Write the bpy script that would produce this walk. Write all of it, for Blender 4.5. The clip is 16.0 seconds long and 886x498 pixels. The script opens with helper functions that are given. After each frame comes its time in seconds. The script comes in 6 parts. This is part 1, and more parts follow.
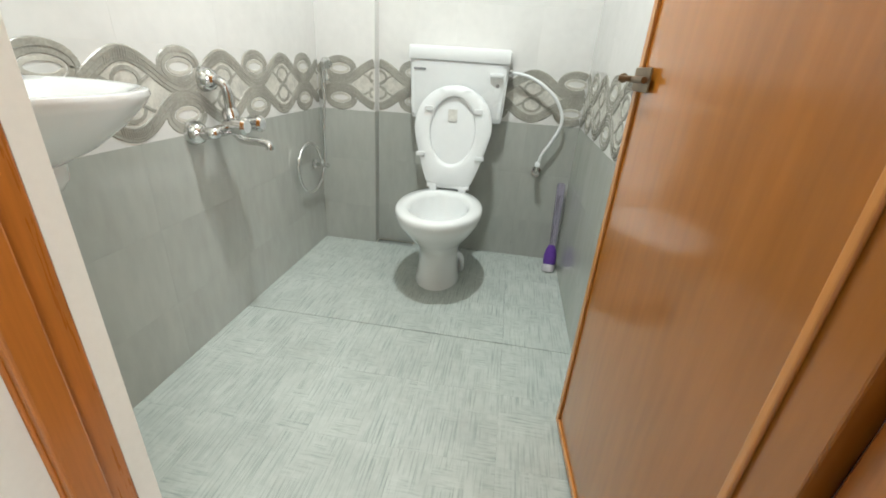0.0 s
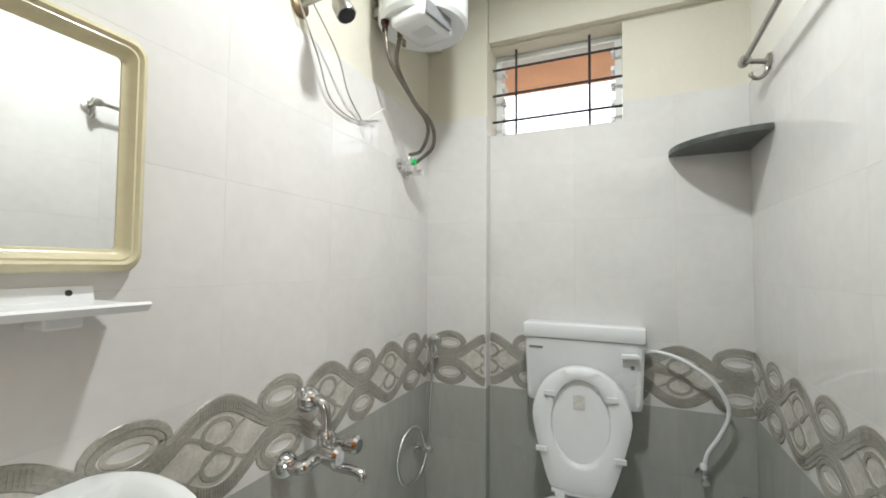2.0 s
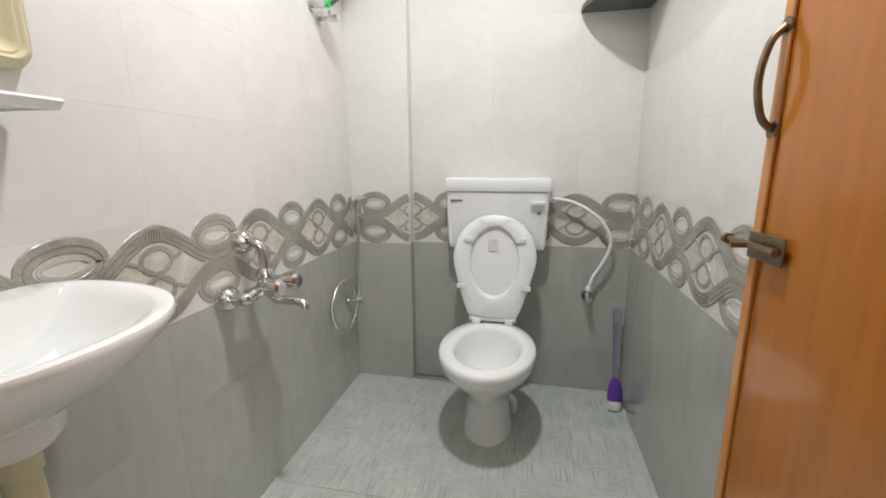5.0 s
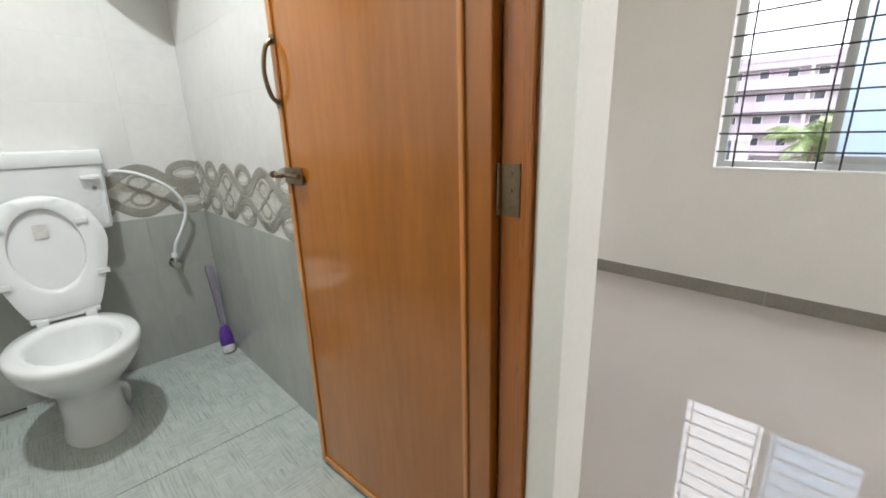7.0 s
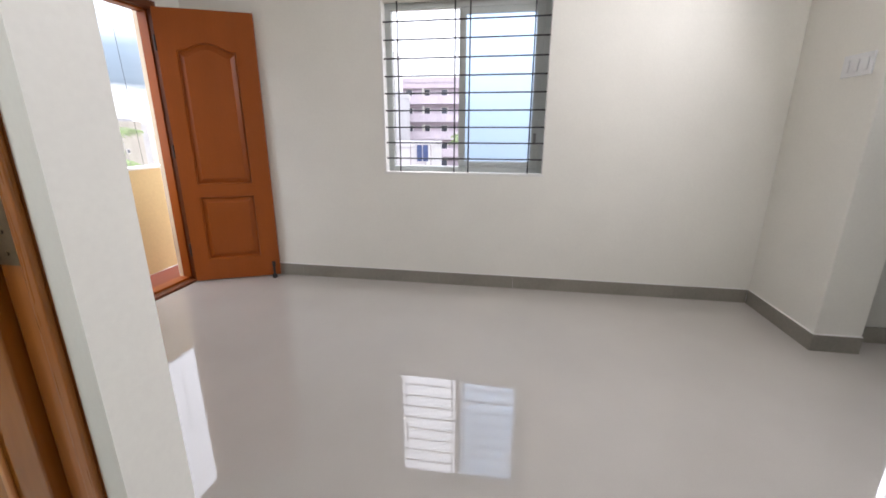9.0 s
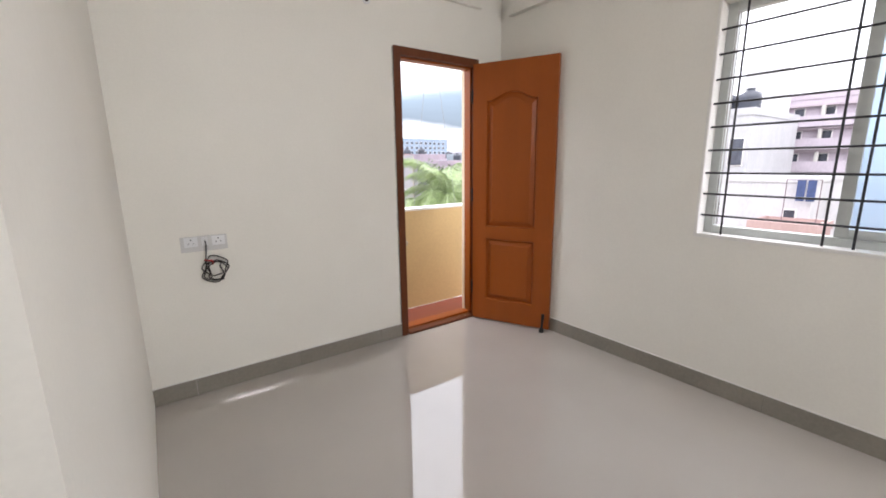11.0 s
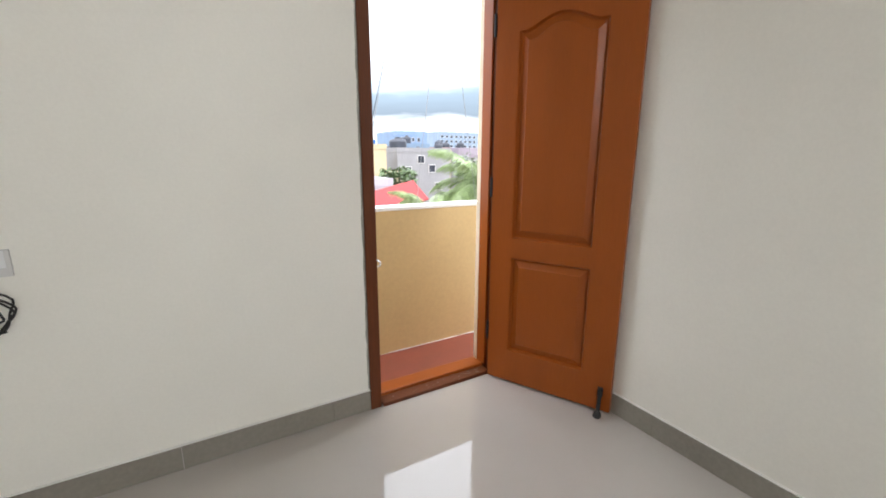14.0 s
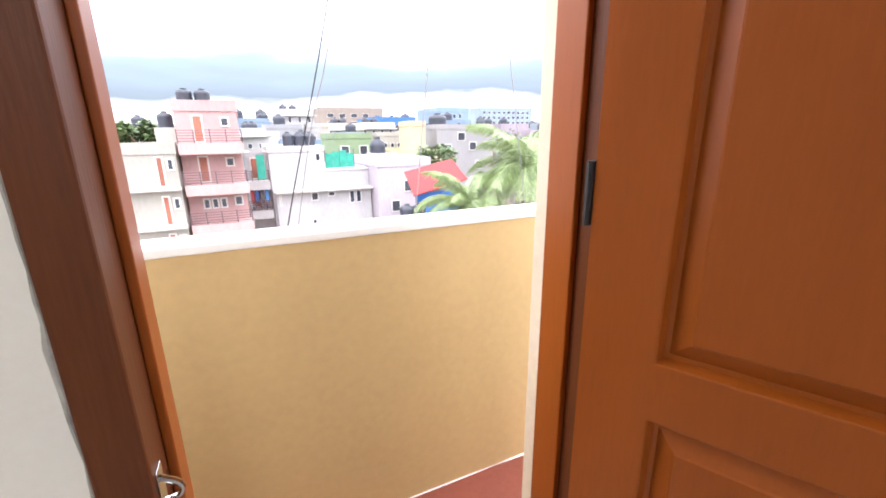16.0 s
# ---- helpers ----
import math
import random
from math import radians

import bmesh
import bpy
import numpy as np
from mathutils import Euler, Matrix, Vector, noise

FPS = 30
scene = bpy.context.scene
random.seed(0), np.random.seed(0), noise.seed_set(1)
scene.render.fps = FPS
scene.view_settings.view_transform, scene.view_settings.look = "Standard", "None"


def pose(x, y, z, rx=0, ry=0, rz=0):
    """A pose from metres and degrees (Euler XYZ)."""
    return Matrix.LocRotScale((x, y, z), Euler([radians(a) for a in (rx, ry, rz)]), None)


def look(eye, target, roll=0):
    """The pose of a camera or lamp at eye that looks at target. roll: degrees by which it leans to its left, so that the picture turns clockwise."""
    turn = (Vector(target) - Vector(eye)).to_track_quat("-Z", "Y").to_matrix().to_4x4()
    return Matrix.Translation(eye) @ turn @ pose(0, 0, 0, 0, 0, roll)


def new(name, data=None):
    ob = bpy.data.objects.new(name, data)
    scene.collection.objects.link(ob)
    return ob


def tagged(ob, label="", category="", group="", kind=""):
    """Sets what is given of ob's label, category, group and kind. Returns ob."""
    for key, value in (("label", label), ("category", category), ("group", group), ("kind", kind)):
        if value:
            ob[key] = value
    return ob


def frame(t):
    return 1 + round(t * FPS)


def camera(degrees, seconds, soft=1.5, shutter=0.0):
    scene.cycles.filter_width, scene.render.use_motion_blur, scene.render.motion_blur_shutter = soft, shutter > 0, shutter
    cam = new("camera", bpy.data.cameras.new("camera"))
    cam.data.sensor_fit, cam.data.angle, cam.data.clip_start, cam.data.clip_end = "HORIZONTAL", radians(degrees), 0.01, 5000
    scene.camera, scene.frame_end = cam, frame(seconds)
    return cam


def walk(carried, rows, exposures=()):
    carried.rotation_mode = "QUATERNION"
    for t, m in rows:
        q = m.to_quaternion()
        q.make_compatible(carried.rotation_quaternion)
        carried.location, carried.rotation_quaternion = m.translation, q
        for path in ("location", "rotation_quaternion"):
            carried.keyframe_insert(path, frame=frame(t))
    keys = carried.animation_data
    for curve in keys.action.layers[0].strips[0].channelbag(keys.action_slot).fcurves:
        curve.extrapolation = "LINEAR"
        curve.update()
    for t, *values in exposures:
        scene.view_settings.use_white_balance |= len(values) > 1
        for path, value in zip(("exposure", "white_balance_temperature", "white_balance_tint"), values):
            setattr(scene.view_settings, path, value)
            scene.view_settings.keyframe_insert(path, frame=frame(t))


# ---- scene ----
cam = camera(94.0, 16.0, soft=1.8)
PATH = [
    (0, (0.072, -0.104, 1.086), (-0.176, 1.7, 0.258), 3.9),
    (0.5, (0.011, 0.052, 1.129), (-0.454, 1.894, 0.504), 2.4),
    (1, (-0.011, 0.124, 1.185), (-0.655, 1.975, 0.788), 1.1),
    (1.5, (-0.024, 0.198, 1.289), (-0.783, 2.042, 1.143), 0.4),
    (2, (-0.053, 0.226, 1.417), (-0.849, 2.058, 1.496), 0.4),
    (2.5, (-0.055, 0.215, 1.532), (-0.815, 2.044, 1.804), 0.8),
    (3, (-0.065, 0.173, 1.606), (-0.719, 2.028, 1.969), 1.0),
    (3.5, (-0.081, 0.189, 1.54), (-0.676, 2.088, 1.738), 1.0),
    (3.7, (-0.086, 0.192, 1.492), (-0.667, 2.103, 1.587), 0.9),
    (6, (-0.065, -0.066, 1.147), (0.183, 1.836, 0.58), -1.0),
    (6.5, (-0.133, -0.184, 1.169), (0.694, 1.549, 0.61), -1.5),
    (7, (-0.217, -0.265, 1.19), (1.13, 1.108, 0.644), -1.5),
    (7.5, (-0.178, -0.374, 1.207), (1.523, 0.534, 0.675), -1.1),
    (8, (-0.13, -0.463, 1.214), (1.743, 0.006, 0.693), -0.3),
    (8.5, (-0.116, -0.51, 1.235), (1.794, -0.273, 0.692), 0.3),
    (9, (-0.032, -0.511, 1.218), (1.863, -0.189, 0.668), 0.1),
    (9.5, (0.202, -0.525, 1.247), (1.992, 0.136, 0.647), -0.5),
    (10, (0.378, -0.546, 1.225), (2.015, 0.536, 0.671), -1.0),
    (10.2, (0.445, -0.530, 1.258), (1.970, 0.713, 0.718), -1.0),
    (12.3, (0.805, -0.567, 1.325), (1.745, 1.163, 0.975), 0.2),
    (12.5, (0.848, -0.485, 1.283), (1.78, 1.237, 0.88), 0.1),
    (13, (1.001, -0.221, 1.265), (1.938, 1.486, 0.809), 0.0),
    (13.5, (1.276, 0.036, 1.257), (2.242, 1.728, 0.807), 0.1),
    (14, (1.504, 0.347, 1.206), (2.505, 2.025, 0.776), 0.2),
    (14.5, (1.745, 0.665, 1.193), (2.751, 2.329, 0.725), -0.1),
    (15, (2.012, 0.957, 1.19), (2.898, 2.684, 0.706), 0.2),
    (15.5, (2.195, 1.284, 1.172), (3.012, 3.034, 0.654), -0.6),
    (16, (2.332, 1.569, 1.15), (3.146, 3.318, 0.621), -0.7),
]
# seconds, stops, kelvin and tint: the clip's own automatic gain and white balance
EXPOSURE = [(0.0, 1.12, 6400, 9), (0.5, 1.05, 6350, 6), (1.0, 0.76, 6350, 6), (1.5, 0.52, 6350, 9), (2.0, 0.36, 6400, 13), (2.5, 0.02, 6450, 15), (3.5, -0.08, 6450, 17), (6.0, 1.05, 6650, 18), (7.0, 0.84, 6300, 13),
            (8.0, 0.76, 6150, 15), (9.0, 0.68, 6150, 16), (10.2, 0.63, 6250, 16), (12.5, 0.8, 6400, 15), (13.5, 0.78, 6400, 13), (14.0, 0.74, 6250, 11), (15.0, 0.84, 6300, 13), (16.0, 1.0, 6300, 16)]
walk(cam, [(t, look(eye, target, roll)) for t, eye, target, roll in PATH], EXPOSURE)
SKY, BULB, TUBE, PANTRY = 0.120, 19.0, 18.0, 22.0

# ---- world and lights ----
world = bpy.data.worlds.new("overcast_sky")
scene.world = world
world.use_nodes = True
wn, wl = world.node_tree.nodes, world.node_tree.links
wn.clear()
w_out = wn.new("ShaderNodeOutputWorld")
w_bg = wn.new("ShaderNodeBackground")
w_sky = wn.new("ShaderNodeTexSky")
w_sky.sky_type = "NISHITA"
w_sky.sun_disc = False
w_sky.sun_elevation, w_sky.sun_rotation = radians(58), radians(200)
w_tc = wn.new("ShaderNodeTexCoord")
w_map = wn.new("ShaderNodeMapping")
w_map.inputs["Scale"].default_value = (1.6, 1.6, 9.0)
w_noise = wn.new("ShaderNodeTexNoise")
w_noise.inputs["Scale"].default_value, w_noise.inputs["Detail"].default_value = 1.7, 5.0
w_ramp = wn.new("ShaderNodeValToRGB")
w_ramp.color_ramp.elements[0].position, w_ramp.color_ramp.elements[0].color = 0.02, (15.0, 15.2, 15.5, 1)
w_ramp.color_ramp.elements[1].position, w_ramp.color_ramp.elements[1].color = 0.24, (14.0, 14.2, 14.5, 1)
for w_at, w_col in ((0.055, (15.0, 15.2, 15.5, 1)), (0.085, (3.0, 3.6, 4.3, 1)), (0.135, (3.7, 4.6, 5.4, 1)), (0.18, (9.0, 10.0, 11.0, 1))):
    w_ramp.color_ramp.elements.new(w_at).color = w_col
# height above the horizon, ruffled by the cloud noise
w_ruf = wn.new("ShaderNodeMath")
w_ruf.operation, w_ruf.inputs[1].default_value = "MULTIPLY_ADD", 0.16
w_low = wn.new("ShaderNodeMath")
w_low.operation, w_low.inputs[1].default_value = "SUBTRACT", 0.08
w_mix = wn.new("ShaderNodeMix")
w_mix.data_type = "RGBA"
w_mix.inputs["Factor"].default_value = 0.88
w_bg.inputs["Strength"].default_value = SKY
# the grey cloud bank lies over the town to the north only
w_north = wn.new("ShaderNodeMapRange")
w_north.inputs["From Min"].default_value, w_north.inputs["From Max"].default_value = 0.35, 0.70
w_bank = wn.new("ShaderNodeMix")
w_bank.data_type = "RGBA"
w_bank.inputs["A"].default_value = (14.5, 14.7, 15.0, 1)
# an overcast sky is brighter overhead than at the horizon
w_sep = wn.new("ShaderNodeSeparateXYZ")
w_grad = wn.new("ShaderNodeMapRange")
w_grad.inputs["From Min"].default_value, w_grad.inputs["From Max"].default_value = 0.0, 0.8
w_grad.inputs["To Min"].default_value, w_grad.inputs["To Max"].default_value = 0.60, 2.4
w_mul = wn.new("ShaderNodeVectorMath")
w_mul.operation = "SCALE"
wl.new(w_tc.outputs["Generated"], w_sep.inputs["Vector"])
wl.new(w_sep.outputs["Z"], w_grad.inputs["Value"])
wl.new(w_grad.outputs["Result"], w_mul.inputs["Scale"])
wl.new(w_mix.outputs["Result"], w_mul.inputs[0])
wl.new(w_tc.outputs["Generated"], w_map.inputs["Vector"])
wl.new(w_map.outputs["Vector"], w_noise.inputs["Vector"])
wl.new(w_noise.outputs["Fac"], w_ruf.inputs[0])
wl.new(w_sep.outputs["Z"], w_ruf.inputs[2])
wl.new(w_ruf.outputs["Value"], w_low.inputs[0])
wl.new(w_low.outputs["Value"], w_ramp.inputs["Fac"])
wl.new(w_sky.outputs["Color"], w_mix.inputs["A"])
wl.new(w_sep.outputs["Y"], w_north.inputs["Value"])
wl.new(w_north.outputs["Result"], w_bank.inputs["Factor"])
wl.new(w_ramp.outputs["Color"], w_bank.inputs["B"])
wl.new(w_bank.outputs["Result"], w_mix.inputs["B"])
wl.new(w_mul.outputs["Vector"], w_bg.inputs["Color"])
wl.new(w_bg.outputs["Background"], w_out.inputs["Surface"])

sun_data = bpy.data.lights.new("sun", "SUN")
sun_data.energy, sun_data.angle, sun_data.color = 0.5, radians(14), (1.0, 0.96, 0.9)
sun = new("sun", sun_data)
sun.matrix_world = look((0, 0, 30), (9.0, 17.0, 0))

bulb_data = bpy.data.lights.new("bath_lamp", "AREA")
bulb_data.shape, bulb_data.size = "DISK", 0.13
bulb_data.energy, bulb_data.color = BULB, (0.935, 1.0, 0.965)
bulb = new("bath_lamp_light", bulb_data)
bulb.location = (-0.27, 1.16, 2.85)

tube_data = bpy.data.lights.new("room_tube", "AREA")
tube_data.shape, tube_data.size, tube_data.size_y = "RECTANGLE", 1.1, 0.03
tube_data.energy, tube_data.color = TUBE, (1.0, 0.97, 0.925)
tube_data.spread = radians(158)
tube = new("room_tube_light", tube_data)
tube.matrix_world = look((1.86, -2.12, 2.372), (1.70, 0.0, 1.3))
# fill lamp added in the kitchen window, several times brighter than the sky there
kit_data = bpy.data.lights.new("kitchen_window_daylight", "AREA")
kit_data.shape, kit_data.size, kit_data.size_y = "RECTANGLE", 1.03, 0.93
kit_data.energy, kit_data.color = PANTRY, (0.93, 0.97, 1.0)
kit = new("kitchen_window_daylight", kit_data)
kit.matrix_world = look((3.222, -4.04, 1.81), (0.0, -4.04, 1.81))


# ---- helpers of this scene ----
def thing(name, label, category, base=(0, 0, 0), group=""):
    ob = new(name)
    ob.empty_display_size = 0.05
    ob.location = base
    return tagged(ob, label, category, group)


def part(name, bm, material, parent=None, label=""):
    data = bpy.data.meshes.new(name)
    bm.to_mesh(data)
    bm.free()
    data.materials.append(material)
    ob = new(name, data)
    if parent is not None:
        ob.parent = parent
        if parent.type == "EMPTY":
            ob.matrix_parent_inverse = Matrix.Translation(parent.location).inverted()
    if label:
        ob["label"] = label
    return ob


def smooth(ob, deg=40):
    ob.data.set_sharp_from_angle(angle=radians(deg))
    for p in ob.data.polygons:
        p.use_smooth = True
    return ob


def solid(name, bm, material, label, category, group="", kind=""):
    return tagged(part(name, bm, material), label, category, group, kind)


def box(bm, x0, x1, y0, y1, z0, z1, bevel=0.0, m=None):
    out = bmesh.ops.create_cube(bm, size=1.0)["verts"]
    for v in out:
        v.co = Vector((x0 + (v.co.x + 0.5) * (x1 - x0), y0 + (v.co.y + 0.5) * (y1 - y0), z0 + (v.co.z + 0.5) * (z1 - z0)))
    if bevel:
        edges = list({e for v in out for e in v.link_edges})
        made = bmesh.ops.bevel(bm, geom=edges, offset=bevel, segments=2, profile=0.5, affect="EDGES")
        out = list({v for f in made["faces"] for v in f.verts} | {v for v in out if v.is_valid})
    if m is not None:
        bmesh.ops.transform(bm, matrix=m, verts=out)
    return out


def boxes(*rows, bevel=0.0):
    bm = bmesh.new()
    for r in rows:
        box(bm, *r, bevel=bevel)
    return bm


def lathe(bm, profile, centre=(0, 0, 0), axis="z", steps=28, sx=1.0, sy=1.0, m=None):
    """Rings of (radius, height) turned about an axis."""
    rings = []
    for r, h in profile:
        ring = []
        for k in range(steps):
            a = 2 * math.pi * k / steps
            p = Vector((r * sx * math.cos(a), r * sy * math.sin(a), h))
            if axis == "x":
                p = Vector((p.z, p.x, p.y))
            elif axis == "y":
                p = Vector((p.x, p.z, p.y))
            p = p + Vector(centre)
            ring.append(bm.verts.new(m @ p if m is not None else p))
        rings.append(ring)
    for a, b in zip(rings, rings[1:]):
        for k in range(steps):
            bm.faces.new((a[k], a[(k + 1) % steps], b[(k + 1) % steps], b[k]))
    if profile[0][0] > 1e-5:
        bm.faces.new(rings[0][::-1])
    if profile[-1][0] > 1e-5:
        bm.faces.new(rings[-1])
    bmesh.ops.recalc_face_normals(bm, faces=bm.faces)
    return bm


def pipe(bm, pts, r, steps=10, smooth_n=6):
    """A round bar along points, rounded between them."""
    pts = [Vector(p) for p in pts]
    if len(pts) > 2 and smooth_n:
        fine = []
        ext = [pts[0] * 2 - pts[1]] + pts + [pts[-1] * 2 - pts[-2]]
        for i in range(1, len(ext) - 2):
            a, b, c, d = ext[i - 1:i + 3]
            for k in range(smooth_n):
                t = k / smooth_n
                fine.append(0.5 * ((2 * b) + (c - a) * t + (2 * a - 5 * b + 4 * c - d) * t * t + (3 * b - a - 3 * c + d) * t ** 3))
        pts = fine + [pts[-1]]
    rings, side = [], None
    for i, p in enumerate(pts):
        d = (pts[min(i + 1, len(pts) - 1)] - pts[max(i - 1, 0)]).normalized()
        side = (d.orthogonal() if side is None else (side - d * side.dot(d))).normalized()
        up = d.cross(side)
        rr = r[min(i * len(r) // len(pts), len(r) - 1)] if isinstance(r, (list, tuple)) else r
        rings.append([bm.verts.new(p + rr * (math.cos(2 * math.pi * k / steps) * side + math.sin(2 * math.pi * k / steps) * up)) for k in range(steps)])
    for a, b in zip(rings, rings[1:]):
        for k in range(steps):
            bm.faces.new((a[k], a[(k + 1) % steps], b[(k + 1) % steps], b[k]))
    bm.faces.new(rings[0][::-1])
    bm.faces.new(rings[-1])
    return bm


def loft(rings, close=True):
    bm = bmesh.new()
    rows = [[bm.verts.new(p) for p in ring] for ring in rings]
    n = len(rows[0])
    for a, b in zip(rows, rows[1:]):
        for k in range(n if close else n - 1):
            bm.faces.new((a[k], a[(k + 1) % n], b[(k + 1) % n], b[k]))
    return bm, rows


# ---- materials ----
def mat(name, color, rough=0.5, metal=0.0, vary=0.12, scale=6.0, fine=60.0, bump=0.0, stretch=(1, 1, 1), second=None, coat=0.0, rand=0.0, spec=0.5, rvary=0.1):
    m = bpy.data.materials.new(name)
    m.use_nodes = True
    n, l = m.node_tree.nodes, m.node_tree.links
    bsdf = n["Principled BSDF"]
    tc, mp = n.new("ShaderNodeTexCoord"), n.new("ShaderNodeMapping")
    mp.inputs["Scale"].default_value = stretch
    l.new(tc.outputs["Object"], mp.inputs["Vector"])
    if rand:
        oi, sc = n.new("ShaderNodeObjectInfo"), n.new("ShaderNodeVectorMath")
        sc.operation = "SCALE"
        sc.inputs[0].default_value = (37.0, 53.0, 29.0)
        l.new(oi.outputs["Random"], sc.inputs["Scale"])
        l.new(sc.outputs["Vector"], mp.inputs["Location"])
    big, small = n.new("ShaderNodeTexNoise"), n.new("ShaderNodeTexNoise")
    for t, s, d in ((big, scale, 4.0), (small, fine, 3.0)):
        t.inputs["Scale"].default_value, t.inputs["Detail"].default_value = s, d
        l.new(mp.outputs["Vector"], t.inputs["Vector"])
    both = n.new("ShaderNodeMix")
    both.inputs["Factor"].default_value = 0.4
    l.new(big.outputs["Fac"], both.inputs["A"])
    l.new(small.outputs["Fac"], both.inputs["B"])
    fac = both.outputs["Result"]
    ramp = n.new("ShaderNodeValToRGB")
    lo = second or tuple(c * (1 - vary) for c in color)
    hi = tuple(min(1.0, c * (1 + vary * 0.6)) for c in color)
    ramp.color_ramp.elements[0].position, ramp.color_ramp.elements[0].color = 0.34, (*lo, 1)
    ramp.color_ramp.elements[1].position, ramp.color_ramp.elements[1].color = 0.64, (*hi, 1)
    l.new(fac, ramp.inputs["Fac"])
    col = ramp.outputs["Color"]
    if rand:
        info, hsv, mr = n.new("ShaderNodeObjectInfo"), n.new("ShaderNodeHueSaturation"), n.new("ShaderNodeMapRange")
        mr.inputs["To Min"].default_value, mr.inputs["To Max"].default_value = 1 - rand, 1 + rand
        l.new(info.outputs["Random"], mr.inputs["Value"])
        l.new(mr.outputs["Result"], hsv.inputs["Value"])
        l.new(col, hsv.inputs["Color"])
        col = hsv.outputs["Color"]
    l.new(col, bsdf.inputs["Base Color"])
    rr = n.new("ShaderNodeMapRange")
    rr.inputs["To Min"].default_value, rr.inputs["To Max"].default_value = max(0.02, rough * (1 - rvary * 2)), min(1.0, rough * (1 + rvary * 2))
    l.new(fac, rr.inputs["Value"])
    l.new(rr.outputs["Result"], bsdf.inputs["Roughness"])
    bsdf.inputs["Metallic"].default_value = metal
    bsdf.inputs["Coat Weight"].default_value = coat
    bsdf.inputs["Coat Roughness"].default_value = 0.08
    bsdf.inputs["Specular IOR Level"].default_value = spec
    if bump:
        b = n.new("ShaderNodeBump")
        b.inputs["Strength"].default_value, b.inputs["Distance"].default_value = bump, 0.004
        l.new(small.outputs["Fac"], b.inputs["Height"])
        l.new(b.outputs["Normal"], bsdf.inputs["Normal"])
    return m


def glass_mat(name, color, rough, trans=1.0):
    m = bpy.data.materials.new(name)
    m.use_nodes = True
    b = m.node_tree.nodes["Principled BSDF"]
    b.inputs["Base Color"].default_value = (*color, 1)
    b.inputs["Roughness"].default_value = rough
    b.inputs["Transmission Weight"].default_value = trans
    b.inputs["IOR"].default_value = 1.45
    return m


M_WALL = mat("cream_wall_paint", (0.83, 0.815, 0.755), 0.5, vary=0.035, scale=2.2, fine=90, bump=0.05)
M_BPAINT = mat("cream_bath_paint", (0.70, 0.665, 0.565), 0.55, vary=0.04, scale=3, fine=80, bump=0.06)
M_CEIL = mat("ceiling_paint", (0.80, 0.79, 0.78), 0.7, vary=0.03, scale=2, fine=70, bump=0.05)
M_TILEW = mat("pale_wall_tile", (0.715, 0.70, 0.685), 0.045, vary=0.05, scale=4, fine=25, rand=0.006, spec=0.5)
M_TILED = mat("dark_grey_wall_tile", (0.41, 0.417, 0.385), 0.12, vary=0.10, scale=4, fine=30, stretch=(1, 1, 0.3), rand=0.012)
M_GROUT = mat("tile_grout", (0.64, 0.62, 0.60), 0.8, vary=0.15, scale=8)
M_GROUTD = mat("dark_tile_grout", (0.27, 0.28, 0.26), 0.8, vary=0.2, scale=8)
M_RIB = mat("taupe_ribbon_glaze", (0.37, 0.355, 0.315), 0.25, vary=0.25, scale=14, fine=120, bump=0.3)
M_RIBD = mat("ribbon_line_glaze", (0.30, 0.285, 0.25), 0.3, vary=0.2, scale=20, fine=140)
M_INFILL = mat("mottled_beige_glaze", (0.60, 0.575, 0.525), 0.22, vary=0.22, scale=26, fine=110, bump=0.15)
M_RIBL = mat("pale_ribbon_glaze", (0.56, 0.535, 0.48), 0.25, vary=0.2, scale=20, fine=140, bump=0.25)
